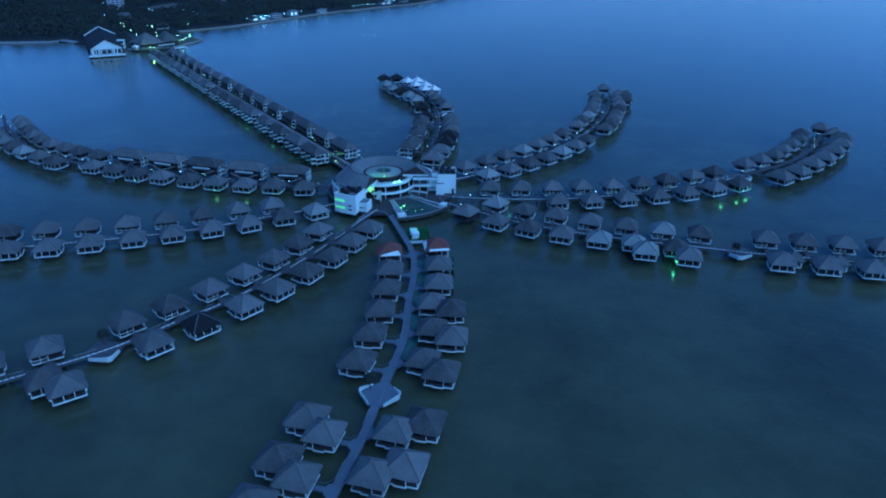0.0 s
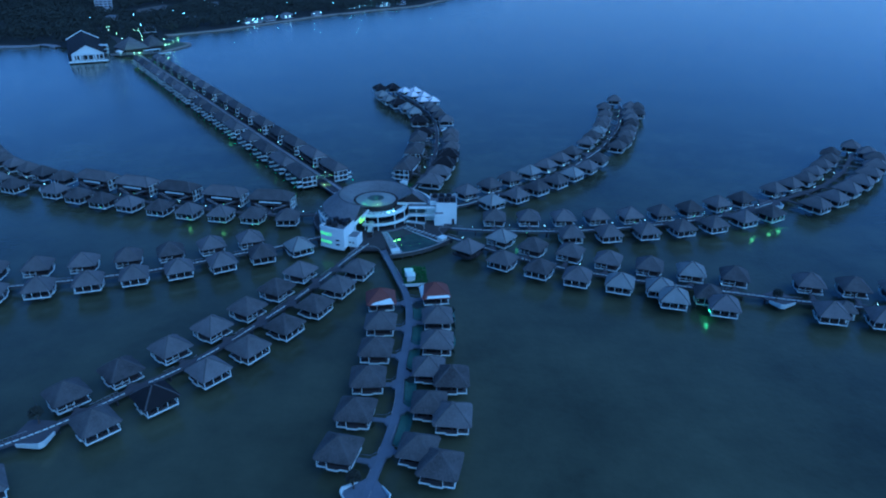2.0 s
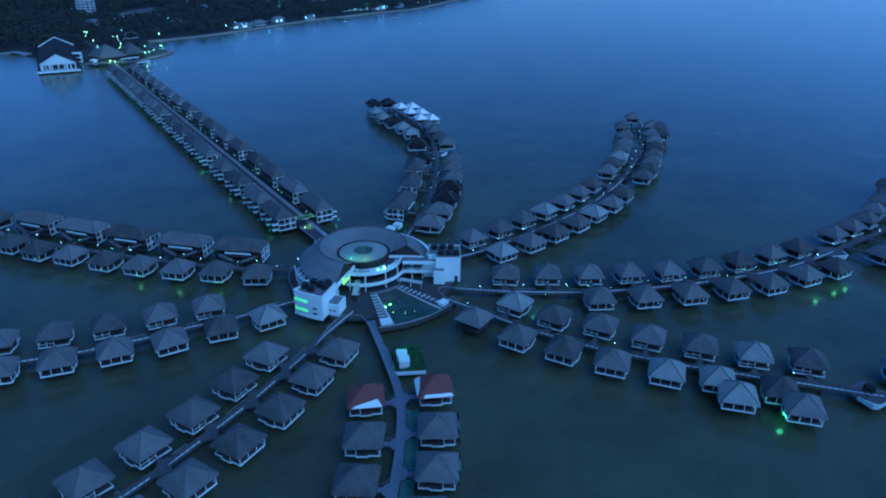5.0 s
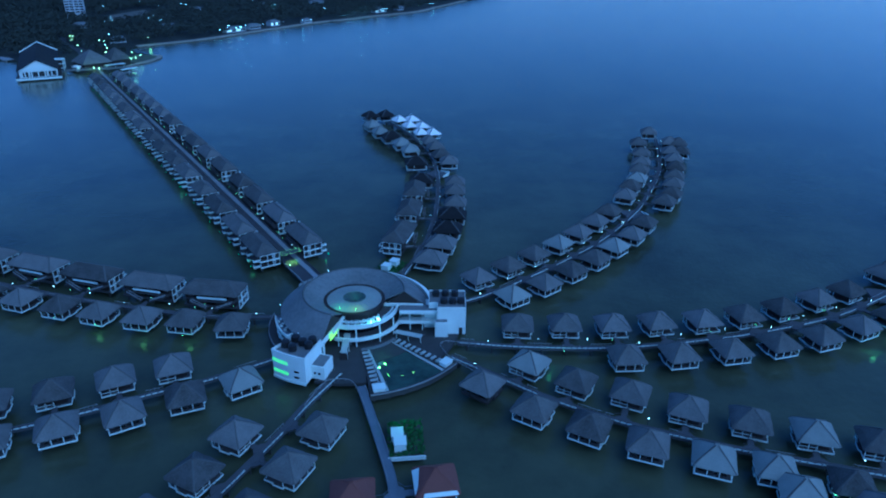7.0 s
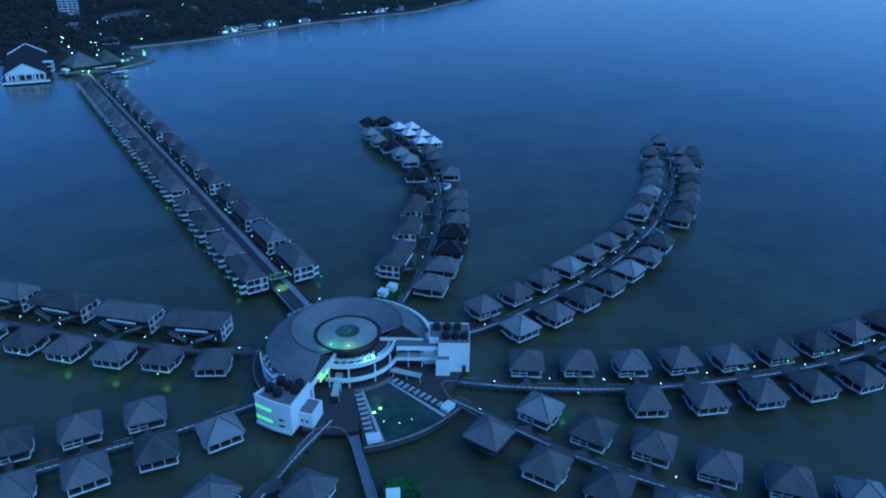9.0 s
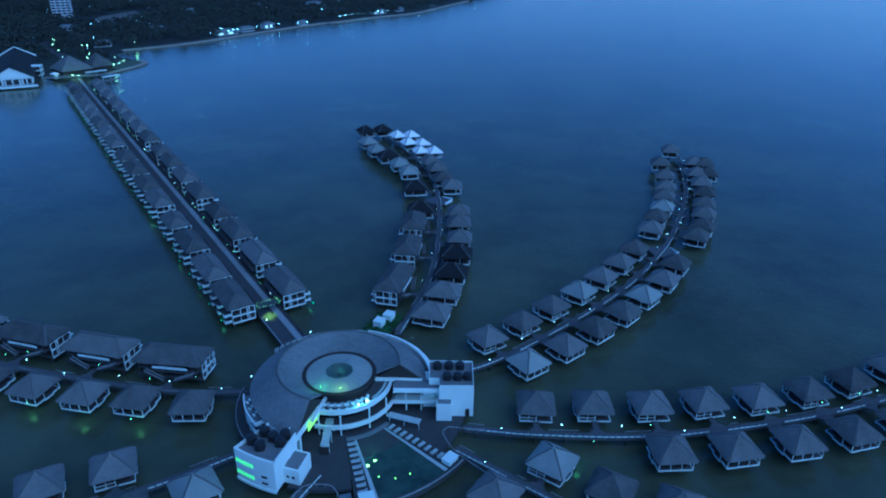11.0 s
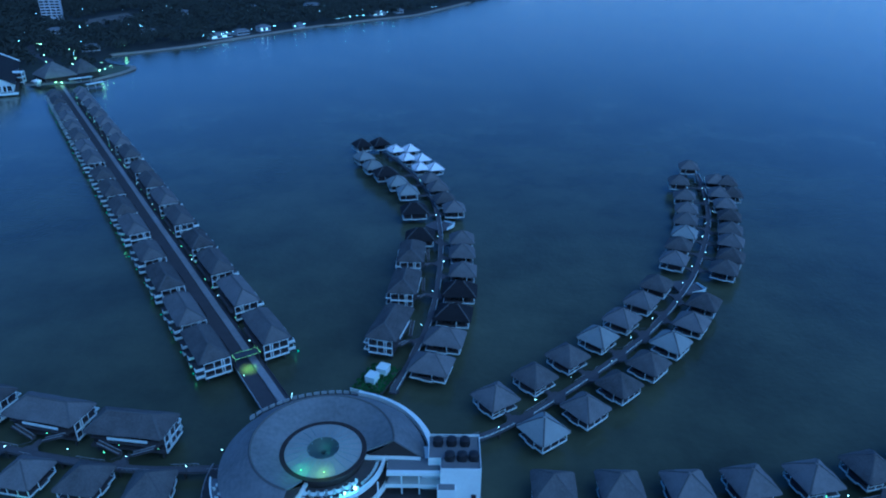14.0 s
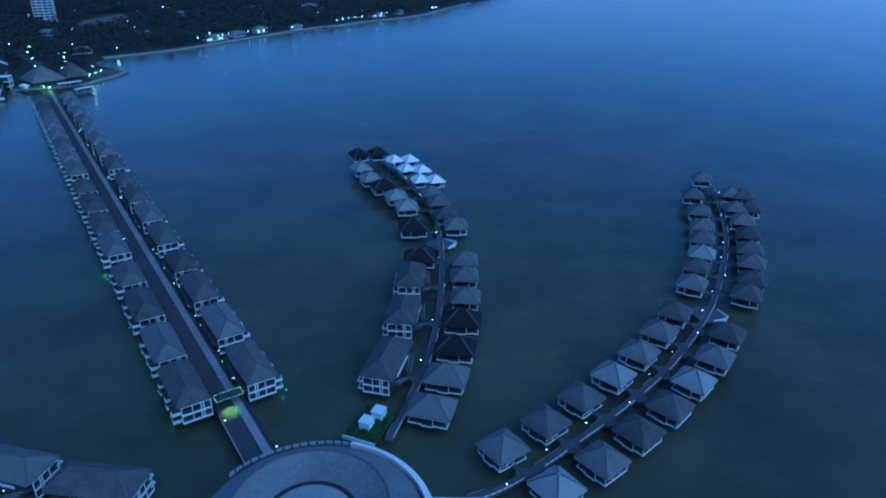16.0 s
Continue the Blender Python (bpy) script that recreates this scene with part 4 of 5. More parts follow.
# white terraces in the open sector
ring("upper_terrace", band(8.2, 12.3, 8.0, 8.2), -108, -1, 36, BOARDS)
ring("upper_band", band(12.3, 12.85, 7.9, 9.1), -107, -1, 36, WHITE, "white curved terrace front")
ring("lower_terrace", band(9.6, 13.3, 4.7, 4.9), -108, -1, 36, BOARDS)
ring("lower_band", band(13.3, 13.85, 4.5, 5.5), -108, -3, 36, WHITE, "white curved terrace front")
for a in (-104, -82, -52, -28, -4):
    x, y = polar(13.3, a)
    part("column", tube(bmesh.new(), x, y, 2.55, 8.0, 0.2, n=8), WHITE, lobby)
# stepped white balconies at the western side, and the ring walk under them
ring("podium", band(21.8, 25.3, 1.7, 2.55), 172, 234, 20, PODIUM)
ring("walk_rail", band(25.05, 25.2, 3.2, 3.35), 172, 232, 24, RAIL, "pale rail of the ring walk")
bm = bmesh.new()
for k in range(13):
    tube(bm, *polar(25.1, 172.5 + 4.9 * k), 2.5, 3.2, 0.05, n=4)
tagged(part("rail_posts", bm, RAIL, lobby), kind="stuff")
for r, z, a0, a1 in ((22.7, 7.2, 192, 222), (22.6, 4.7, 194, 226)):
    ring("side_balcony", band(r - 4.4, r, z - 0.6, z - 0.35), a0, a1, 14, PALE_DECK)
    ring("side_band", band(r, r + 0.3, z - 0.6, z + 0.35), a0, a1, 14, WHITE, "white curved balcony front")
    ring("end_band", band(r - 4.2, r, z - 0.6, z + 0.35), a1, a1 + 0.8, 1, WHITE, "white balcony end wall")
ring("balcony_wall", band(17.9, 18.3, 2.55, 7.9), 196, 230, 14, TIMBER, "dark wall behind the balconies")
for a in (196, 204, 212):
    part("column", tube(bmesh.new(), *polar(22.7, a), 2.55, 6.7, 0.16, n=8), WHITE, lobby)

# western white block
west = root("west_block", "white three-storey service block with green lit windows", "building")
ring("wall", band(22.6, 32.2, 2.55, 9.7), -124.5, -106.2, 14, PLASTER, owner=west)
ring("parapet", band(31.8, 32.25, 9.7, 10.5), -124.5, -106.2, 14, PLASTER, owner=west)
ring("parapet", band(22.6, 32.2, 9.7, 10.5), -106.6, -106.0, 1, PLASTER, owner=west)
ring("parapet", band(22.6, 32.2, 9.7, 10.5), -124.8, -124.3, 1, PLASTER, owner=west)
ring("roof_deck", band(22.7, 31.8, 9.7, 9.74), -124.3, -106.6, 14, CONCRETE, owner=west)
ring("base_ledge", band(32.2, 32.5, 2.3, 2.9), -124.5, -106.2, 14, WHITE, owner=west)
for z in (4.2, 7.3):
    for k in range(6):
        a = -124.0 + 1.5 * k
        ring("window", band(32.2, 32.28, z - 0.1, z + 0.8), a, a + 0.75, 1, WINDOW_GREEN, "small green lit window", west)
for z in (3.9, 5.6):
    ring("vent_slot", band(32.2, 32.28, z, z + 0.5), -112.2, -109.6, 2, GLASS, owner=west)
annex = root("west_annex", "small white stair annex beside the service block", "building")
bm = prism(bmesh.new(), [(-34.4, 263.2), (-30.6, 262.0), (-29.2, 267.6), (-33.0, 268.8)], 2.55, 6.4)
part("wall", bm, PLASTER, annex)
part("roof_deck", prism(bmesh.new(), [(-33.9, 263.5), (-30.9, 262.6), (-29.7, 267.3), (-32.8, 268.3)], 6.4, 6.45), CONCRETE, annex)
for dx in (0.9, 2.1):
    part("window", prism(bmesh.new(), [(-34.4 + dx, 263.2 - 0.316 * dx - 0.06), (-33.8 + dx, 263.01 - 0.316 * dx - 0.06), (-33.8 + dx, 263.05 - 0.316 * dx), (-34.4 + dx, 263.24 - 0.316 * dx)], 4.0, 4.6), GLASS, annex)
part("door", prism(bmesh.new(), [(-34.42, 263.1), (-35.3, 263.4), (-35.2, 263.6), (-34.3, 263.4)], 2.56, 4.6), TIMBER, annex)


def roof_tank(x, y, z, r, h):
    t = root("roof_tank", "round dark water tank on a flat roof", "tank", "roof tanks", m=pose(x, y, z))
    part("body", tube(bmesh.new(), 0, 0, 0.15, h, r, r * 0.97, 16), TANK, t)
    part("lid", tube(bmesh.new(), 0, 0, h, h + 0.22, r * 0.97, r * 0.35, 16), TANK, t)
    part("stand", box(bmesh.new(), -r * 0.8, r * 0.8, -r * 0.8, r * 0.8, 0, 0.15), PILE, t)


for r, a in ((28.5, -122), (29.0, -116.5), (25.2, -121), (25.6, -115), (24.0, -110.5), (26.3, -110)):
    roof_tank(*polar(r, a), 9.74, 1.15, 1.7)
# bridge from the terrace to the western block
bridge = root("west_bridge", "white-sided stair bridge with a yellow lit panel", "bridge")
bm = bmesh.new()
beam(bm, (-30.6, 280.4, 8.2), (-34.4, 267.6, 8.2), 2.4, 0.35)
part("floor_slab", bm, BOARDS, bridge)
for dx in (-1.25, 1.25):
    bm = bmesh.new()
    beam(bm, (-30.6 + dx, 280.4 - dx * 0.3, 9.2), (-34.4 + dx, 267.6 - dx * 0.3, 9.2), 0.2, 1.6)
    part("side_panel", bm, PLASTER, bridge)
# yellow light on the stair wall, put in as a panel that glows
bm = bmesh.new()
beam(bm, (-29.4, 279.2, 8.9), (-30.95, 273.9, 8.9), 0.12, 2.0)
part("lit_panel", shifted(bm, 0.25, -0.07), WALL_GLOW, bridge, "glowing panel for the yellow-green lit stair wall")

# eastern tower and bridge
tower = root("east_tower", "white plastered tower with dark tanks on its flat roof", "building")
part("wall", box(bmesh.new(), -1.7, 6.5, 285.0, 295.2, 2.55, 10.9), PLASTER, tower)
part("upper_wing", box(bmesh.new(), -4.2, -1.7, 288.6, 295.2, 8.6, 10.9), PLASTER, tower)
for x0, x1, y0, y1 in ((-1.7, 6.5, 285.0, 285.15), (-4.2, 6.5, 295.05, 295.2), (6.35, 6.5, 285.15, 295.05), (-4.2, -4.05, 288.6, 295.05)):
    part("parapet", box(bmesh.new(), x0, x1, y0, y1, 10.9, 11.45), PLASTER, tower)
part("roof_deck", box(bmesh.new(), -1.6, 6.35, 285.15, 295.05, 10.9, 10.94), CONCRETE, tower)
part("roof_deck", box(bmesh.new(), -4.05, -1.6, 288.7, 295.05, 10.9, 10.94), CONCRETE, tower)
part("door", box(bmesh.new(), 4.6, 5.6, 284.93, 285.0, 2.56, 4.7), TIMBER, tower, "dark tower door")
part("lower_block", box(bmesh.new(), -2.3, 1.4, 283.2, 285.0, 2.55, 7.4), PLASTER, tower)
part("lower_roof", box(bmesh.new(), -2.1, 1.2, 283.4, 285.0, 7.4, 7.44), CONCRETE, tower)
part("side_roof", box(bmesh.new(), -5.6, -1.7, 288.4, 294.6, 2.55, 8.6), PLASTER, tower)
for tx, ty in ((-2.2, 292.6), (0.6, 292.7), (3.4, 292.7), (0.2, 288.3), (2.7, 288.3), (5.1, 288.4)):
    roof_tank(tx, ty, 10.94, 1.1, 1.5)
east = root("east_bridge", "white two-level bridge between the terrace and the tower", "bridge")
part("floor_slab", box(bmesh.new(), -13.0, -1.7, 286.2, 290.2, 5.1, 5.5), PLASTER, east)
part("front_rail", box(bmesh.new(), -13.0, -1.7, 286.1, 286.3, 5.5, 6.1), PLASTER, east)
part("top_beam", box(bmesh.new(), -12.6, -1.7, 286.1, 286.9, 8.4, 9.2), PLASTER, east)
part("roof_slab", box(bmesh.new(), -12.6, -1.7, 286.9, 290.6, 8.7, 9.0), CONCRETE, east)
part("back_wall", box(bmesh.new(), -12.4, -1.7, 289.4, 289.7, 5.5, 8.7), FUNNEL, east)
part("window", box(bmesh.new(), -6.4, -3.2, 289.3, 289.4, 6.6, 8.2), GLASS, east)
for x in (-9.6, -6.0):
    part("post", box(bmesh.new(), x - 0.12, x + 0.12, 286.2, 286.4, 6.1, 8.4), WHITE, east)
    part("leg", box(bmesh.new(), x - 0.15, x + 0.15, 287.0, 287.3, 2.55, 5.1), WHITE, east)

# pool, its decks and loungers
pool = root("pool_terrace", "fan-shaped pool terrace over the sea with pale edges", "pool")
ring("basin", band(14.6, 36.6, 1.4, 2.3), -77.5, -35.5, 24, PILE, owner=pool)
ring("pool_water", band(15.8, 35.7, 2.3, 2.42), -69.5, -43.5, 20, POOL, "still dark green pool water", pool)
ring("outer_rim", band(35.7, 36.7, 2.0, 2.85), -77.5, -35.5, 24, PODIUM, owner=pool)
ring("rim_edge", band(36.45, 36.62, 2.85, 3.15), -77.5, -35.5, 24, RAIL, "thin pale pool rim", pool)
ring("inner_rim", band(14.6, 15.8, 2.3, 2.75), -77.5, -35.5, 12, CONCRETE, owner=pool)
for a0, a1, name in ((-77.5, -69.5, "west_deck"), (-43.5, -35.5, "east_deck")):
    ring(name, band(15.8, 35.7, 2.3, 2.62), a0, a1, 6, PODIUM, owner=pool)
    e0 = a1 - 1.6 if a0 < -70 else a0
    ring("deck_edge", band(15.8, 35.7, 2.62, 2.66), e0, e0 + 1.6, 6, LOUNGE, owner=pool)
bm = bmesh.new()
for k in range(7):
    for r in (20, 30, 35):
        tube(bm, *polar(r, -76 + 6.5 * k), -3, 1.4, 0.35, n=6)
tagged(part("piles", bm, PILE, pool), kind="stuff")


def lounger(x, y, turn):
    m = pose(x, y, 2.66, 0, 0, turn)
    if "lounger" in templates:
        return copy_thing(templates["lounger"], m)
    ob = root("sun_lounger", "white sun lounger on the pool deck", "lounger", "loungers by the pool", m=m)
    part("frame", box(bmesh.new(), -0.4, 0.4, -1.0, 1.0, 0.22, 0.32), LOUNGE, ob)
    part("mattress", box(bmesh.new(), -0.36, 0.36, -0.95, 0.4, 0.32, 0.44), LOUNGE, ob)
    bm = bmesh.new()
    beam(bm, (0, 0.4, 0.44), (0, 1.0, 0.82), 0.72, 0.1)
    part("backrest", bm, LOUNGE, ob)
    for ly in (-0.85, 0.85):
        part("leg", box(bmesh.new(), -0.36, 0.36, ly - 0.04, ly + 0.04, 0, 0.22), METAL, ob)
    templates["lounger"] = ob
    return ob


for k in range(9):
    lounger(*polar(17.3 + 1.85 * k, -74.2), -74)
for k in range(10):
    lounger(*polar(17.0 + 1.85 * k, -38.8), 180 - 39)
for a, name in ((-73.4, "pool_kiosk"), (-38.4, "pool_kiosk")):
    k = root(name, "small white kiosk at the outer end of the pool deck", "kiosk", m=pose(*polar(34.2, a), 2.62, 0, 0, a))
    part("body", box(bmesh.new(), -1.1, 1.1, -1.5, 1.5, 0, 1.0), PLASTER, k)
    part("top", box(bmesh.new(), -1.25, 1.25, -1.65, 1.65, 1.0, 1.12), WHITE, k)
for r, a in ((24.5, -68.5), (23.6, -64.0), (18.3, -68.0), (16.6, -60.9), (28.5, -66.0), (30.5, -60.0), (31.0, -54.0)):
    x, y = polar(r, a)
    w = 1.0 if r in (24.5, 23.6) else 0.5 if r < 20 else 0.3
    p = root("pool_light", "glowing green pool light", "lamp", "pool lights", m=pose(x, y, 2.42))
    part("lens", tube(bmesh.new(), 0, 0, 0, 0.1, 0.34 * w, 0.26 * w, 10), LAMP_GREEN, p)
stair = root("stair_canopy", "long white canopy over the stairs up to the lobby", "canopy")
bm = bmesh.new()
beam(bm, (-26.9, 280.0, 5.6), (-26.9, 271.4, 4.9), 1.7, 0.25)
part("canopy_roof", bm, LOUNGE, stair)
part("front", box(bmesh.new(), -27.9, -25.9, 271.3, 271.5, 2.56, 4.7), TIMBER, stair)
for x in (-27.8, -26.0):
    for y in (272.0, 275.5, 279.0):
        part("post", box(bmesh.new(), x - 0.08, x + 0.08, y - 0.08, y + 0.08, 2.55, 5.0 + (y - 272) * 0.07), WHITE, stair)
awning = root("poolside_awning", "long pale awning beside the pool deck", "awning")
bm = bmesh.new()
beam(bm, (-13.6, 283.0, 4.6), (-6.0, 280.4, 4.6), 1.8, 0.2)
part("sheet", bm, LOUNGE, awning)
for x, y in ((-13.3, 282.3), (-9.8, 281.1), (-6.3, 279.9)):
    part("post", tube(bmesh.new(), x, y, 2.55, 4.45, 0.07, n=6), WHITE, awning)


def chair(x, y, turn, z=8.2):
    m = pose(x, y, z, 0, 0, turn)
    if "chair" in templates:
        return copy_thing(templates["chair"], m)
    ob = root("terrace_chair", "white chair on the lobby terrace", "chair", "terrace chairs", m=m)
    part("seat", box(bmesh.new(), -0.28, 0.28, -0.28, 0.28, 0.4, 0.48), WHITE, ob)
    part("backrest", box(bmesh.new(), -0.28, 0.28, 0.22, 0.3, 0.48, 0.95), WHITE, ob)
    for lx in (-0.24, 0.24):
        part("leg", box(bmesh.new(), lx - 0.03, lx + 0.03, -0.26, 0.26, 0, 0.4), WHITE, ob)
    templates["chair"] = ob
    return ob


def table(x, y, z=8.2):
    m = pose(x, y, z)
    if "table" in templates:
        return copy_thing(templates["table"], m)
    ob = root("terrace_table", "round white table on the lobby terrace", "table", "terrace tables", m=m)
    part("tabletop", tube(bmesh.new(), 0, 0, 0.7, 0.76, 0.55, n=12), WHITE, ob)
    part("stem", tube(bmesh.new(), 0, 0, 0.0, 0.7, 0.06, n=6), METAL, ob)
    templates["table"] = ob
    return ob


for k in range(7):
    a = -101 + 9.0 * k
    tx, ty = polar(10.6, a)
    table(tx, ty)
    for da in (0, 120, 240):
        lx, ly = tx + 0.95 * math.cos(radians(a + da)), ty + 0.95 * math.sin(radians(a + da))
        chair(lx, ly, a + da - 90)
for k in range(7):
    chair(*polar(11.3, -38 + 5.0 * k), -38 + 5 * k - 90)
for r, a in ((21.3, 199), (21.1, 206), (20.9, 213)):
    tx, ty = polar(r, a)
    table(tx, ty, 6.85)
    for da in (30, 200):
        chair(tx + 0.95 * math.cos(radians(a + da)), ty + 0.95 * math.sin(radians(a + da)), a + da - 90, 6.85)
for r, a in ((11.9, -50), (11.9, -61)):
    x, y = polar(r, a)
    lamp_post(x, y, 8.2, LAMP, 0.3 if a == -61 else 0.4, 0.7, "bright lamp on the lobby terrace")
    point_light(x, y - 0.9, 10.2, 110, (0.45, 1.0, 0.8))
# green glow from below the canopy, made by lights added above it
for r, a in ((7.0, -80), (7.2, -118)):
    x, y = polar(r, a)
    lamp_post(x, y, 10.65, LAMP_GREEN, 0.11, 0.35, "small green lamp at the skylight rim, for the glow from below")
    point_light(x, y, 12.3, 130, YELLOW if a == -80 else GREEN)
# unseen point lights added for the green glow of pool and funnel
point_light(*polar(20.0, -62), 4.2, 50, GREEN)
point_light(*polar(1.2, 90), 10.9, 12, (0.4, 1.0, 0.5))
lamp_post(*polar(22.9, 118), 7.2)
lamp_post(*polar(25.5, -4), 2.55)
lamp_post(*polar(24.5, 165), 2.55)

# ---- shore ----
COAST = [(-4500, 640), (-900, 690), (-456, 720), (-407, 737), (-382, 724), (-345, 718), (-326, 702), (-308, 684), (-292, 672), (-276, 680), (-268, 700), (-264, 716), (-258, 738), (-259, 756), (-268, 762), (-290, 774), (-305, 796), (-304, 812), (-293, 822), (-275, 840), (-261, 855), (-243, 880), (-206, 943), (-156, 1022), (-129, 1049), (-95, 1094), (-38, 1156), (-8, 1225), (40, 1340), (150, 1620), (420, 2400), (1000, 4500)]
bm = bmesh.new()
prism(bm, COAST + [(-4500, 4500)], -2.0, 1.0)
tagged(part("ground", bm, SOIL), "dark wooded coastal land at dusk", "ground", kind="structure")
bm = bmesh.new()
strip(bm, Line(COAST[10:15]), -0.5, 3.5, 0.2, 1.16, step=4)
tagged(part("spit_bank", bm, SAND), "pale sandy bank round the spit", "bank", kind="structure")
beach = Line(COAST[17:29])
bm = bmesh.new()
strip(bm, beach, -1.0, 6.5, 0.2, 1.06, step=12)
tagged(part("beach", bm, SAND), "narrow pale sand beach along the coast", "beach", kind="structure")
bm = bmesh.new()
strip(bm, Line(COAST[1:5]), -1.5, 6.0, 0.2, 1.5, step=12)
tagged(part("sea_wall", bm, RAIL), "low grey sea wall along the shore", "wall", kind="structure")
bm = prism(bmesh.new(), [(-279, 724), (-265.5, 720), (-259.5, 738), (-260.5, 755), (-269, 760.5), (-286, 762)], 0.4, 1.1)
tagged(part("lawn", bm, GRASS), "small green lawn on the spit by the jetty", "lawn", kind="structure")
bm = prism(bmesh.new(), [(-433, 992), (-414, 1006), (-387, 1071), (-428, 1138), (-444, 1065)], 0.5, 1.12)
tagged(part("clearing", bm, EARTH), "bare earth clearing among the trees", "ground", kind="structure")
bm = strip(bmesh.new(), Line([(-290, 690), (-308, 718), (-328, 752), (-349, 786), (-390, 833), (-420, 920)]), -4, 4, 0.5, 1.14)
tagged(part("road", bm, ASPHALT), "dark road running inland from the reception", "road", kind="structure")


def hip_building(name, label, x, y, turn, hx, hy, wall_h, roof_h, ridge, wall_mat, roof_mat, base=1.0, windows=4):
    ob = root(name, label, "building", m=pose(x, y, base, 0, 0, turn))
    part("wall", box(bmesh.new(), -hx + 1.2, hx - 1.2, -hy + 1.2, hy - 1.2, -1.5, wall_h), wall_mat, ob)
    bm = bmesh.new()
    hip_roof(bm, hx, hy, wall_h, wall_h + roof_h, ridge)
    part("roof", bm, roof_mat, ob)
    for k in range(windows):
        w = (2 * hx - 3.4) / windows
        x0 = -hx + 1.7 + k * w
        part("window", box(bmesh.new(), x0 + 0.2 * w, x0 + 0.8 * w, -hy + 1.12, -hy + 1.2, 0.8, wall_h - 0.6), GLASS, ob)
    return ob


hip_building("reception_hall", "large reception hall with a steep grey thatched roof", -296, 700, -43, 13, 12, 4.5, 9.5, 0.5, TIMBER, THATCH)
hip_building("reception_wing", "reception wing with a steep grey thatched roof", -282, 716, -43, 10, 9, 4.5, 9.0, 2.0, TIMBER, THATCH)
for x, y, l, t, n in ((-273.5, 693, 16, 47, "entrance_awning"), (-254.5, 675.5, 13, 57, "landing_awning")):
    ob = root(n, "long pale awning at the shore end of the jetty", "awning", m=pose(x, y, 0, 0, 0, t))
    part("sheet", box(bmesh.new(), -l / 2, l / 2, -1.8, 1.8, 4.3, 4.6), WHITE, ob)
    part("deck", box(bmesh.new(), -l / 2, l / 2, -2.2, 2.2, 1.2, 1.8), CONCRETE, ob)
    for dx in (-0.45, 0, 0.45):
        part("post", tube(bmesh.new(), dx * l, 0, -3, 4.3, 0.15, n=6), WHITE, ob)
pav = root("gate_house", "small white two-level frame pavilion over the water", "pavilion", m=pose(-318, 690, 0, 0, 0, 16))
for z in (1.5, 5.0, 8.5):
    part("floor_slab", box(bmesh.new(), -4, 4, -3.5, 3.5, z, z + 0.6), WHITE, pav)
for x in (-3.6, 3.6):
    for y in (-3.1, 3.1):
        part("post", box(bmesh.new(), x - 0.3, x + 0.3, y - 0.3, y + 0.3, -2, 8.5), WHITE, pav)
part("core", box(bmesh.new(), -2.5, 2.5, -2, 2.5, 2.1, 8.5), TIMBER, pav)

# the event hall on piles: white gable front, long dark roof
hall = root("event_hall", "large event hall with a white gable front and dark roof", "building", m=pose(-312, 647, 0, 0, 0, 28))
W, DEEP, Z = 13.5, 96.0, 8.2
part("platform", box(bmesh.new(), -W - 2, W + 2, -3, DEEP, 1.2, 2.4), TIMBER, hall)
part("edge_beam", box(bmesh.new(), -W - 2.1, W + 2.1, -3.3, -3.0, 1.0, 2.6), WHITE, hall)
part("wall", box(bmesh.new(), -W + 0.6, W - 0.6, 0.5, DEEP, 2.4, Z), PLASTER, hall)
bm = bmesh.new()
v = [bm.verts.new(p) for p in ((-W, 0, Z - 0.6), (W, 0, Z - 0.6), (0, 0, 15.2), (-W, 0.5, Z - 0.6), (W, 0.5, Z - 0.6), (0, 0.5, 15.2))]
for f in ((0, 1, 2), (5, 4, 3), (0, 3, 4, 1), (1, 4, 5, 2), (2, 5, 3, 0)):
    bm.faces.new([v[k] for k in f])
part("gable", bm, PLASTER, hall, "white gable wall")
for sgn in (-1, 1):
    bm = bmesh.new()
    lo, hi = (sgn * (W + 1.2), Z - 0.7), (0, 15.6)
    v = [bm.verts.new(p) for y in (-0.8, DEEP + 1) for p in ((lo[0], y, lo[1]), (hi[0], y, hi[1]), (hi[0], y, hi[1] - 0.35), (lo[0], y, lo[1] - 0.35))]
    for f in ((0, 1, 2, 3), (7, 6, 5, 4), (0, 4, 5, 1), (1, 5, 6, 2), (2, 6, 7, 3), (3, 7, 4, 0)):
        bm.faces.new([v[k] for k in f])
    part("roof", bm, THATCH_DARK, hall)
    bm = bmesh.new()
    beam(bm, (sgn * (W + 1.2), DEEP + 1.5, Z + 0.4), (0, DEEP + 1.5, 16.2), 1.6, 1.2)
    part("rear_gable_trim", bm, PLASTER, hall)
for x0, x1 in ((-10.5, -7), (-5.5, 5.5), (7, 12)):
    part("window", box(bmesh.new(), x0, x1, -0.06, 0.0, 3.0, 6.6), GLASS, hall)
for x in (-9, -4.5, 0, 4.5, 9):
    part("column", box(bmesh.new(), x - 0.4, x + 0.4, -0.5, -0.06, 2.4, 7.6), PLASTER, hall)
for k in range(12):
    part("stilt", tube(bmesh.new(), -W + 6 * (k % 6), -1.0 + 12 * (k // 6), -3, 1.2, 0.4, n=6), PILE, hall)

# tower block inland
block = root("apartment_tower", "tall pale apartment tower rising over the dark trees", "building", m=pose(-478, 1045, 1, 0, 0, 22))
part("wall", box(bmesh.new(), -11, 11, -8, 8, 0, 84), TOWER, block)
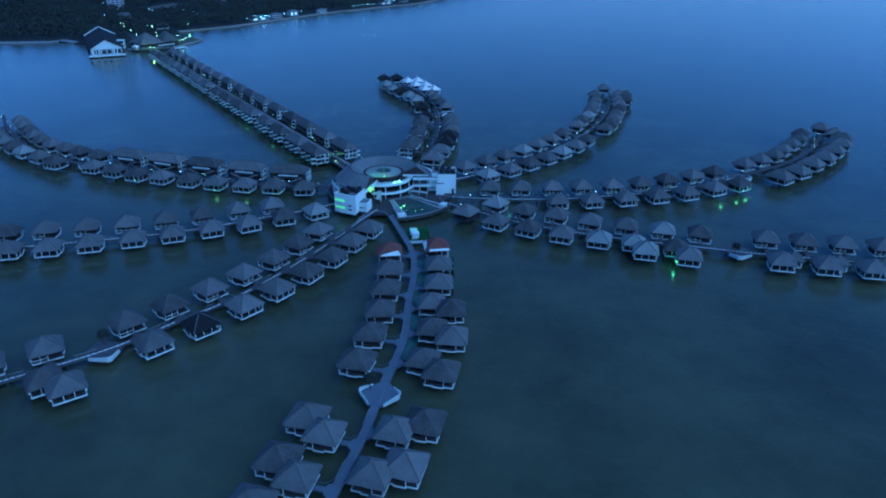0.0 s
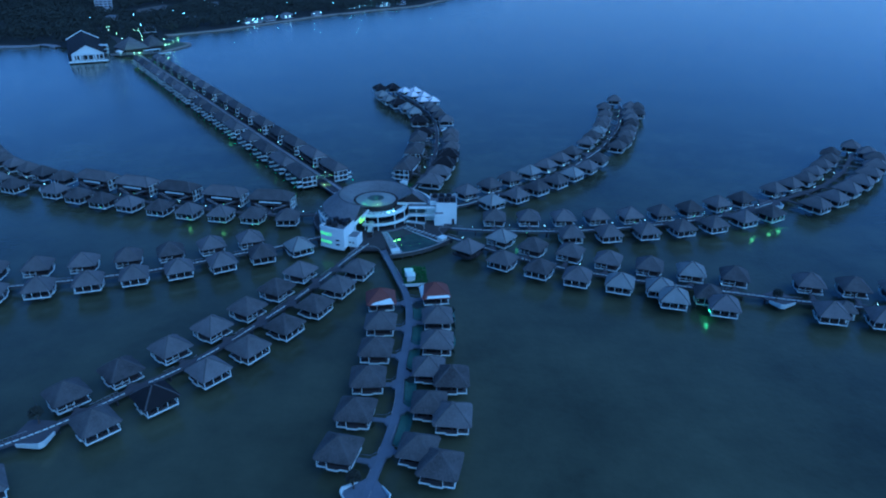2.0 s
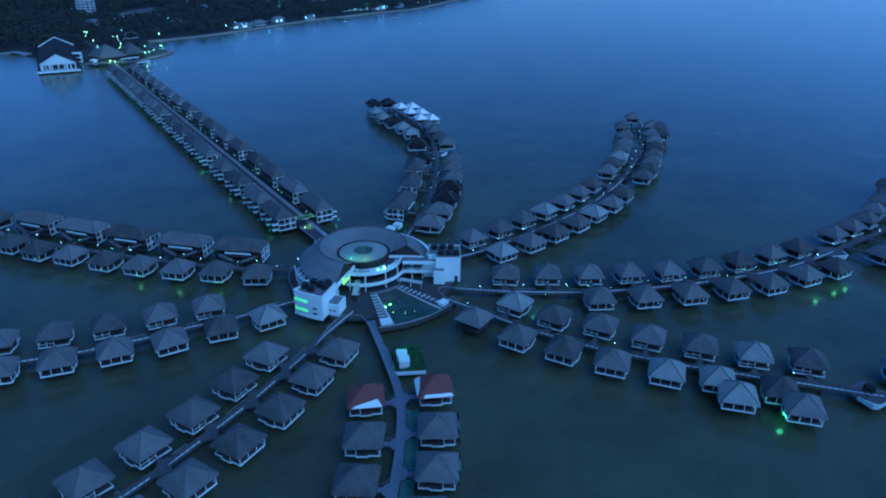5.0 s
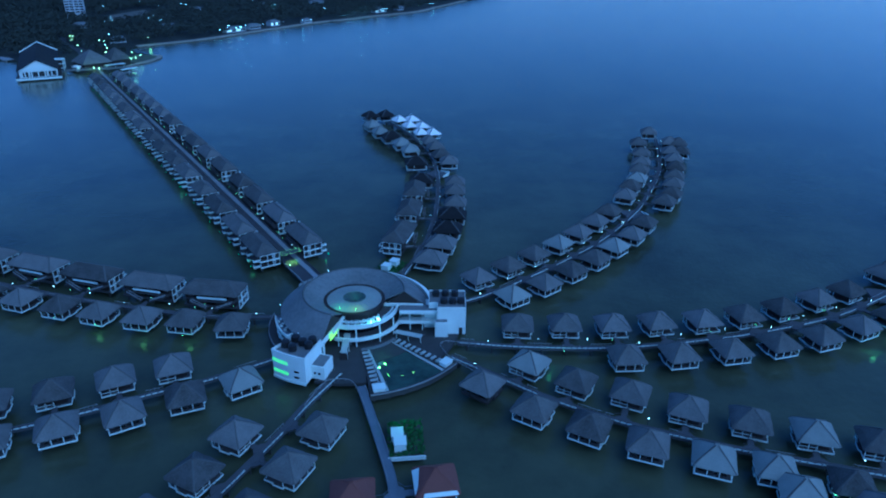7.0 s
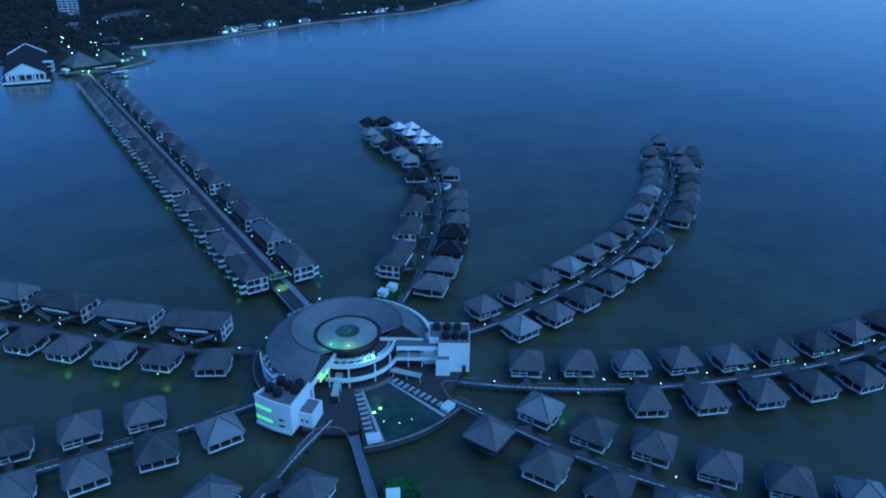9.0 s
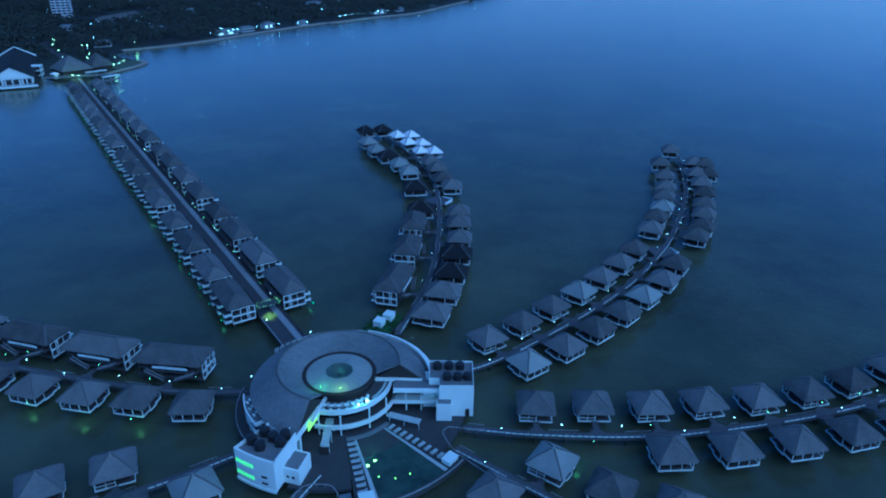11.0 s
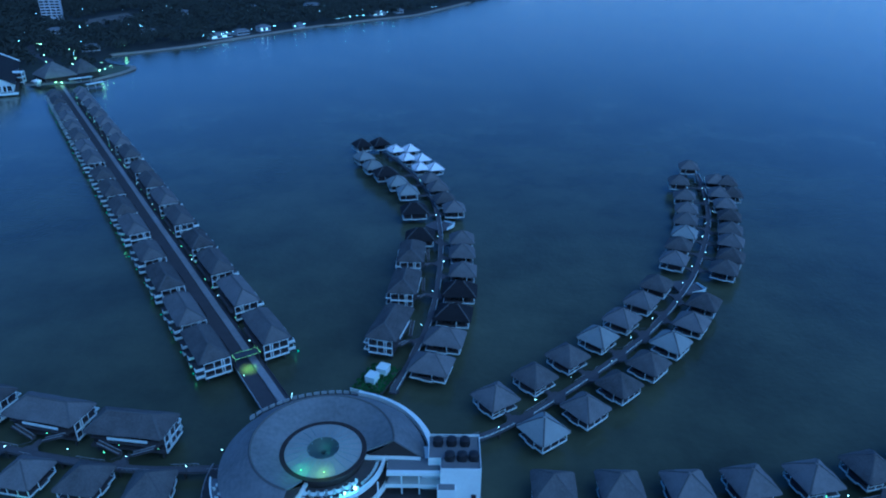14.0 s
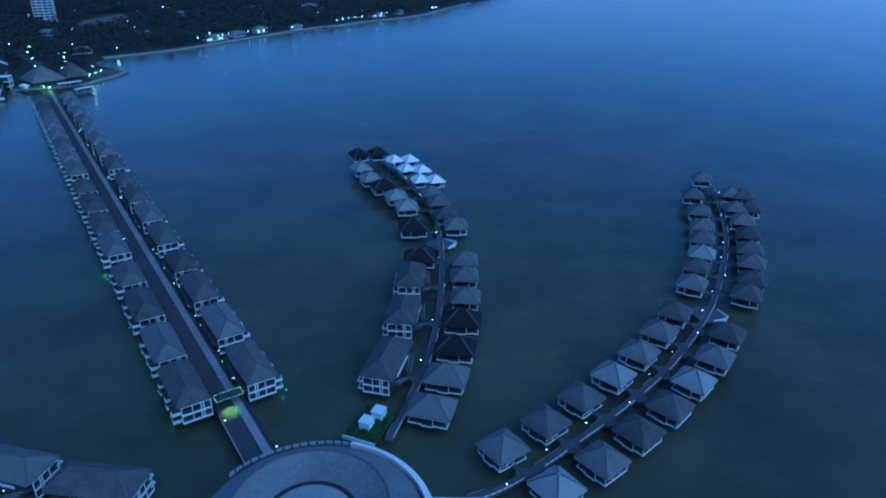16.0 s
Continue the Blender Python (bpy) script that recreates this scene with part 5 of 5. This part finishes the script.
for k in range(24):
    z = 6.0 + 3.2 * k
    for x0, x1 in ((-10.2, -6.2), (-5.0, -0.8), (0.8, 5.0), (6.2, 10.2)):
        if k < 18:
            part("window", box(bmesh.new(), x0, x1, -8.1, -8.0, z, z + 1.5), GLASS, block)


def house(x, y, turn, hx, hy, h, lit):
    ob = root("coast_house", "low pale house among the trees on the coast", "house", "houses on the coast", m=pose(x, y, 1, 0, 0, turn))
    part("wall", box(bmesh.new(), -hx + 0.8, hx - 0.8, -hy + 0.8, hy - 0.8, 0, h), TOWER, ob)
    bm = bmesh.new()
    hip_roof(bm, hx, hy, h, h + 2.2, hx * 0.5)
    part("roof", bm, CONCRETE, ob)
    for k in range(4):
        w = (2 * hx - 2) / 4
        part("window", box(bmesh.new(), -hx + 1.2 + k * w, -hx + 0.7 + (k + 1) * w, -hy + 0.72, -hy + 0.8, 1.2, h - 1.3), WINDOW_FAR if lit and k % 2 == 0 else GLASS, ob)


HOUSES = ((-239, 923, 55, 14, 5, 4, 1), (-224, 950, 55, 9, 5, 4, 0), (-207, 980, 55, 8, 5, 5, 1), (-173, 1013, 58, 8, 4, 3.5, 0), (-92, 1141, 50, 12, 5, 4, 1), (-66, 1175, 50, 7, 5, 4, 0), (-272, 1188, 20, 10, 7, 5, 0), (-190, 1199, 20, 12, 8, 8, 0), (-351, 1128, 10, 9, 6, 4, 0), (-322, 944, 30, 9, 6, 4, 0), (-334, 835, 30, 9, 6, 4, 0), (-421, 944, 15, 10, 7, 4, 0))
for x, y, t, hx, hy, h, lit in HOUSES:
    house(x, y, t, hx, hy, h, lit)

FAR = "street lamp on the coast with a small white light"
for x, y in ((-258, 909), (-249, 902), (-246, 910), (-248, 934), (-235, 919), (-232, 927), (-229, 936), (-213, 954), (-211, 981), (-195, 983), (-174, 994), (-165, 1005), (-133, 1060), (-128, 1072),
             (-122, 1084), (-114, 1090), (-107, 1103), (-96, 1123), (-91, 1129), (-86, 1143), (-79, 1144), (-73, 1164), (-62, 1179), (-55, 1195), (-20, 1213), (-15, 1221)):
    lamp_post(x, y, 1.0, LAMP_FAR, 0.37, 4.6, FAR)
for x, y in ((-389, 931), (-341, 835), (-332, 949), (-365, 1136), (-285, 1145), (-290, 1202), (-242, 1150), (-227, 1225), (-189, 1191), (-278, 1026), (-377, 1148), (-164, 1106), (-397, 831), (-314, 767)):
    lamp_post(x, y, 1.0, LAMP_FAR, 0.28, 8.0, FAR)
SHORE_LAMP = "tall shore lamp with a bright green-white light"
for x, y, h in ((-396, 829, 8.0), (-357, 790, 8.0), (-336, 760, 8.0), (-317, 729, 8.0), (-296, 728, 7.0), (-269, 715, 4.5), (-268.5, 723, 4.0), (-267.5, 731, 4.5), (-281, 745, 5.0), (-299, 829, 5.5), (-324, 787, 8.0), (-330, 790, 8.0), (-373, 820, 8.0), (-368, 815, 8.0), (-38, 1189, 5.5), (50, 1350, 9.0), (-284, 677.5, 3.0), (-279, 676, 3.0), (-306, 752, 7.0)):
    lamp_post(x, y, 1.0, LAMP_SHORE, 0.32, h, SHORE_LAMP)
for x, y, z in ((-268, 714, 4.5), (-317, 727, 9), (-336, 758, 9), (-298, 827, 4.5)):
    point_light(x, y, z + 2, 450, (0.55, 1.0, 0.25), 1.2)
point_light(-281.5, 676, 6.5, 2200, YELLOW, 0.5)
landing = Line([(-306, 676), (-296, 680), (-286, 684), (-274, 690)])
deck = root("landing_deck", "grey concrete landing deck between the jetty and the shore buildings", "deck")
part("slab", strip(bmesh.new(), landing, -2.2, 2.2, 1.6, 2.3), CONCRETE, deck)
for o in (-2.1, 2.1):
    part("rail", strip(bmesh.new(), landing, o - 0.06, o + 0.06, 3.0, 3.15), RAIL, deck)
for u in (3, 14, 24, 33):
    part("stilt", tube(bmesh.new(), *landing.at(u), -3, 1.6, 0.35, n=6), PILE, deck)
hip_building("landing_kiosk", "small white kiosk on the landing deck", -299, 680, -30, 3.2, 2.6, 2.6, 1.3, 0.4, PLASTER, ROOF_WHITE, 2.0, 2)

# ---- woods on the land ----
rnd = random.Random(11)
coast_pts = np.array(COAST[1:-1], float)


def inland(x, y):
    """How far a place lies behind the coast line."""
    best = 1e9
    for (x0, y0), (x1, y1) in zip(coast_pts, coast_pts[1:]):
        d = np.array((x1 - x0, y1 - y0))
        u = min(1, max(0, ((x - x0) * d[0] + (y - y0) * d[1]) / (d @ d)))
        best = min(best, math.hypot(x - x0 - u * d[0], y - y0 - u * d[1]))
    inside = False
    poly = COAST + [(-4500, 4500)]
    for (x0, y0), (x1, y1) in zip(poly, poly[1:] + poly[:1]):
        if (y0 > y) != (y1 > y) and x < x0 + (y - y0) * (x1 - x0) / (y1 - y0):
            inside = not inside
    return best if inside else -best


def open_ground(x, y):
    if -446 < x < -385 and 985 < y < 1140:
        return True
    if abs(x + 478) < 18 and abs(y - 1040) < 20:
        return True
    if any(math.hypot(x - q[0], y - q[1]) < 16 for q in HOUSES + ((-296, 700), (-282, 716), (-270, 735), (-275, 750), (-266, 752))):
        return True
    c, n = math.cos(radians(28)), math.sin(radians(28))
    lx, ly = (x + 312) * c + (y - 647) * n, -(x + 312) * n + (y - 647) * c
    if abs(lx) < 18 and -6 < ly < 100:
        return True
    t = (y - 690) / 143
    return abs(x - (-290 - 100 * t)) < 8 and 0 <= t <= 1


verts, faces = [], []
count = 0
while count < 4600:
    x, y = rnd.uniform(-660, 220), rnd.uniform(690, 1650)
    d = inland(x, y)
    if d < 15 or open_ground(x, y) or (y > 1250 and rnd.random() < 0.4):
        continue
    count += 1
    h, w = rnd.uniform(6, 10), rnd.uniform(4.5, 7.0)
    for k in range(44):
        a, e, r = rnd.random() * 6.283, rnd.uniform(-0.5, 1.5), w * rnd.random() ** 0.4
        c = Vector((x + r * math.cos(a) * math.cos(e), y + r * math.sin(a) * math.cos(e), 1 + h * 0.65 + r * 0.8 * math.sin(e)))
        u = Vector((rnd.uniform(-1, 1), rnd.uniform(-1, 1), rnd.uniform(-0.6, 0.6))).normalized() * rnd.uniform(0.7, 1.4)
        v = u.orthogonal().normalized() * rnd.uniform(0.6, 1.1)
        n = len(verts)
        verts += [tuple(c - u), tuple(c + v), tuple(c + u), tuple(c - v)]
        faces.append((n, n + 1, n + 2, n + 3))
me = bpy.data.meshes.new("woods")
me.from_pydata(verts, [], faces)
me.materials.append(LEAF)
tagged(new("woods", me), "dense dark woodland behind the beach", "woods", kind="stuff")

# small lights between the trees
count = 0
while count < 34:
    x, y = rnd.uniform(-560, 60), rnd.uniform(800, 1420)
    if inland(x, y) > 18:
        lamp_post(x, y, 1.0, LAMP_FAR, 0.2, 11.0, FAR)
        count += 1
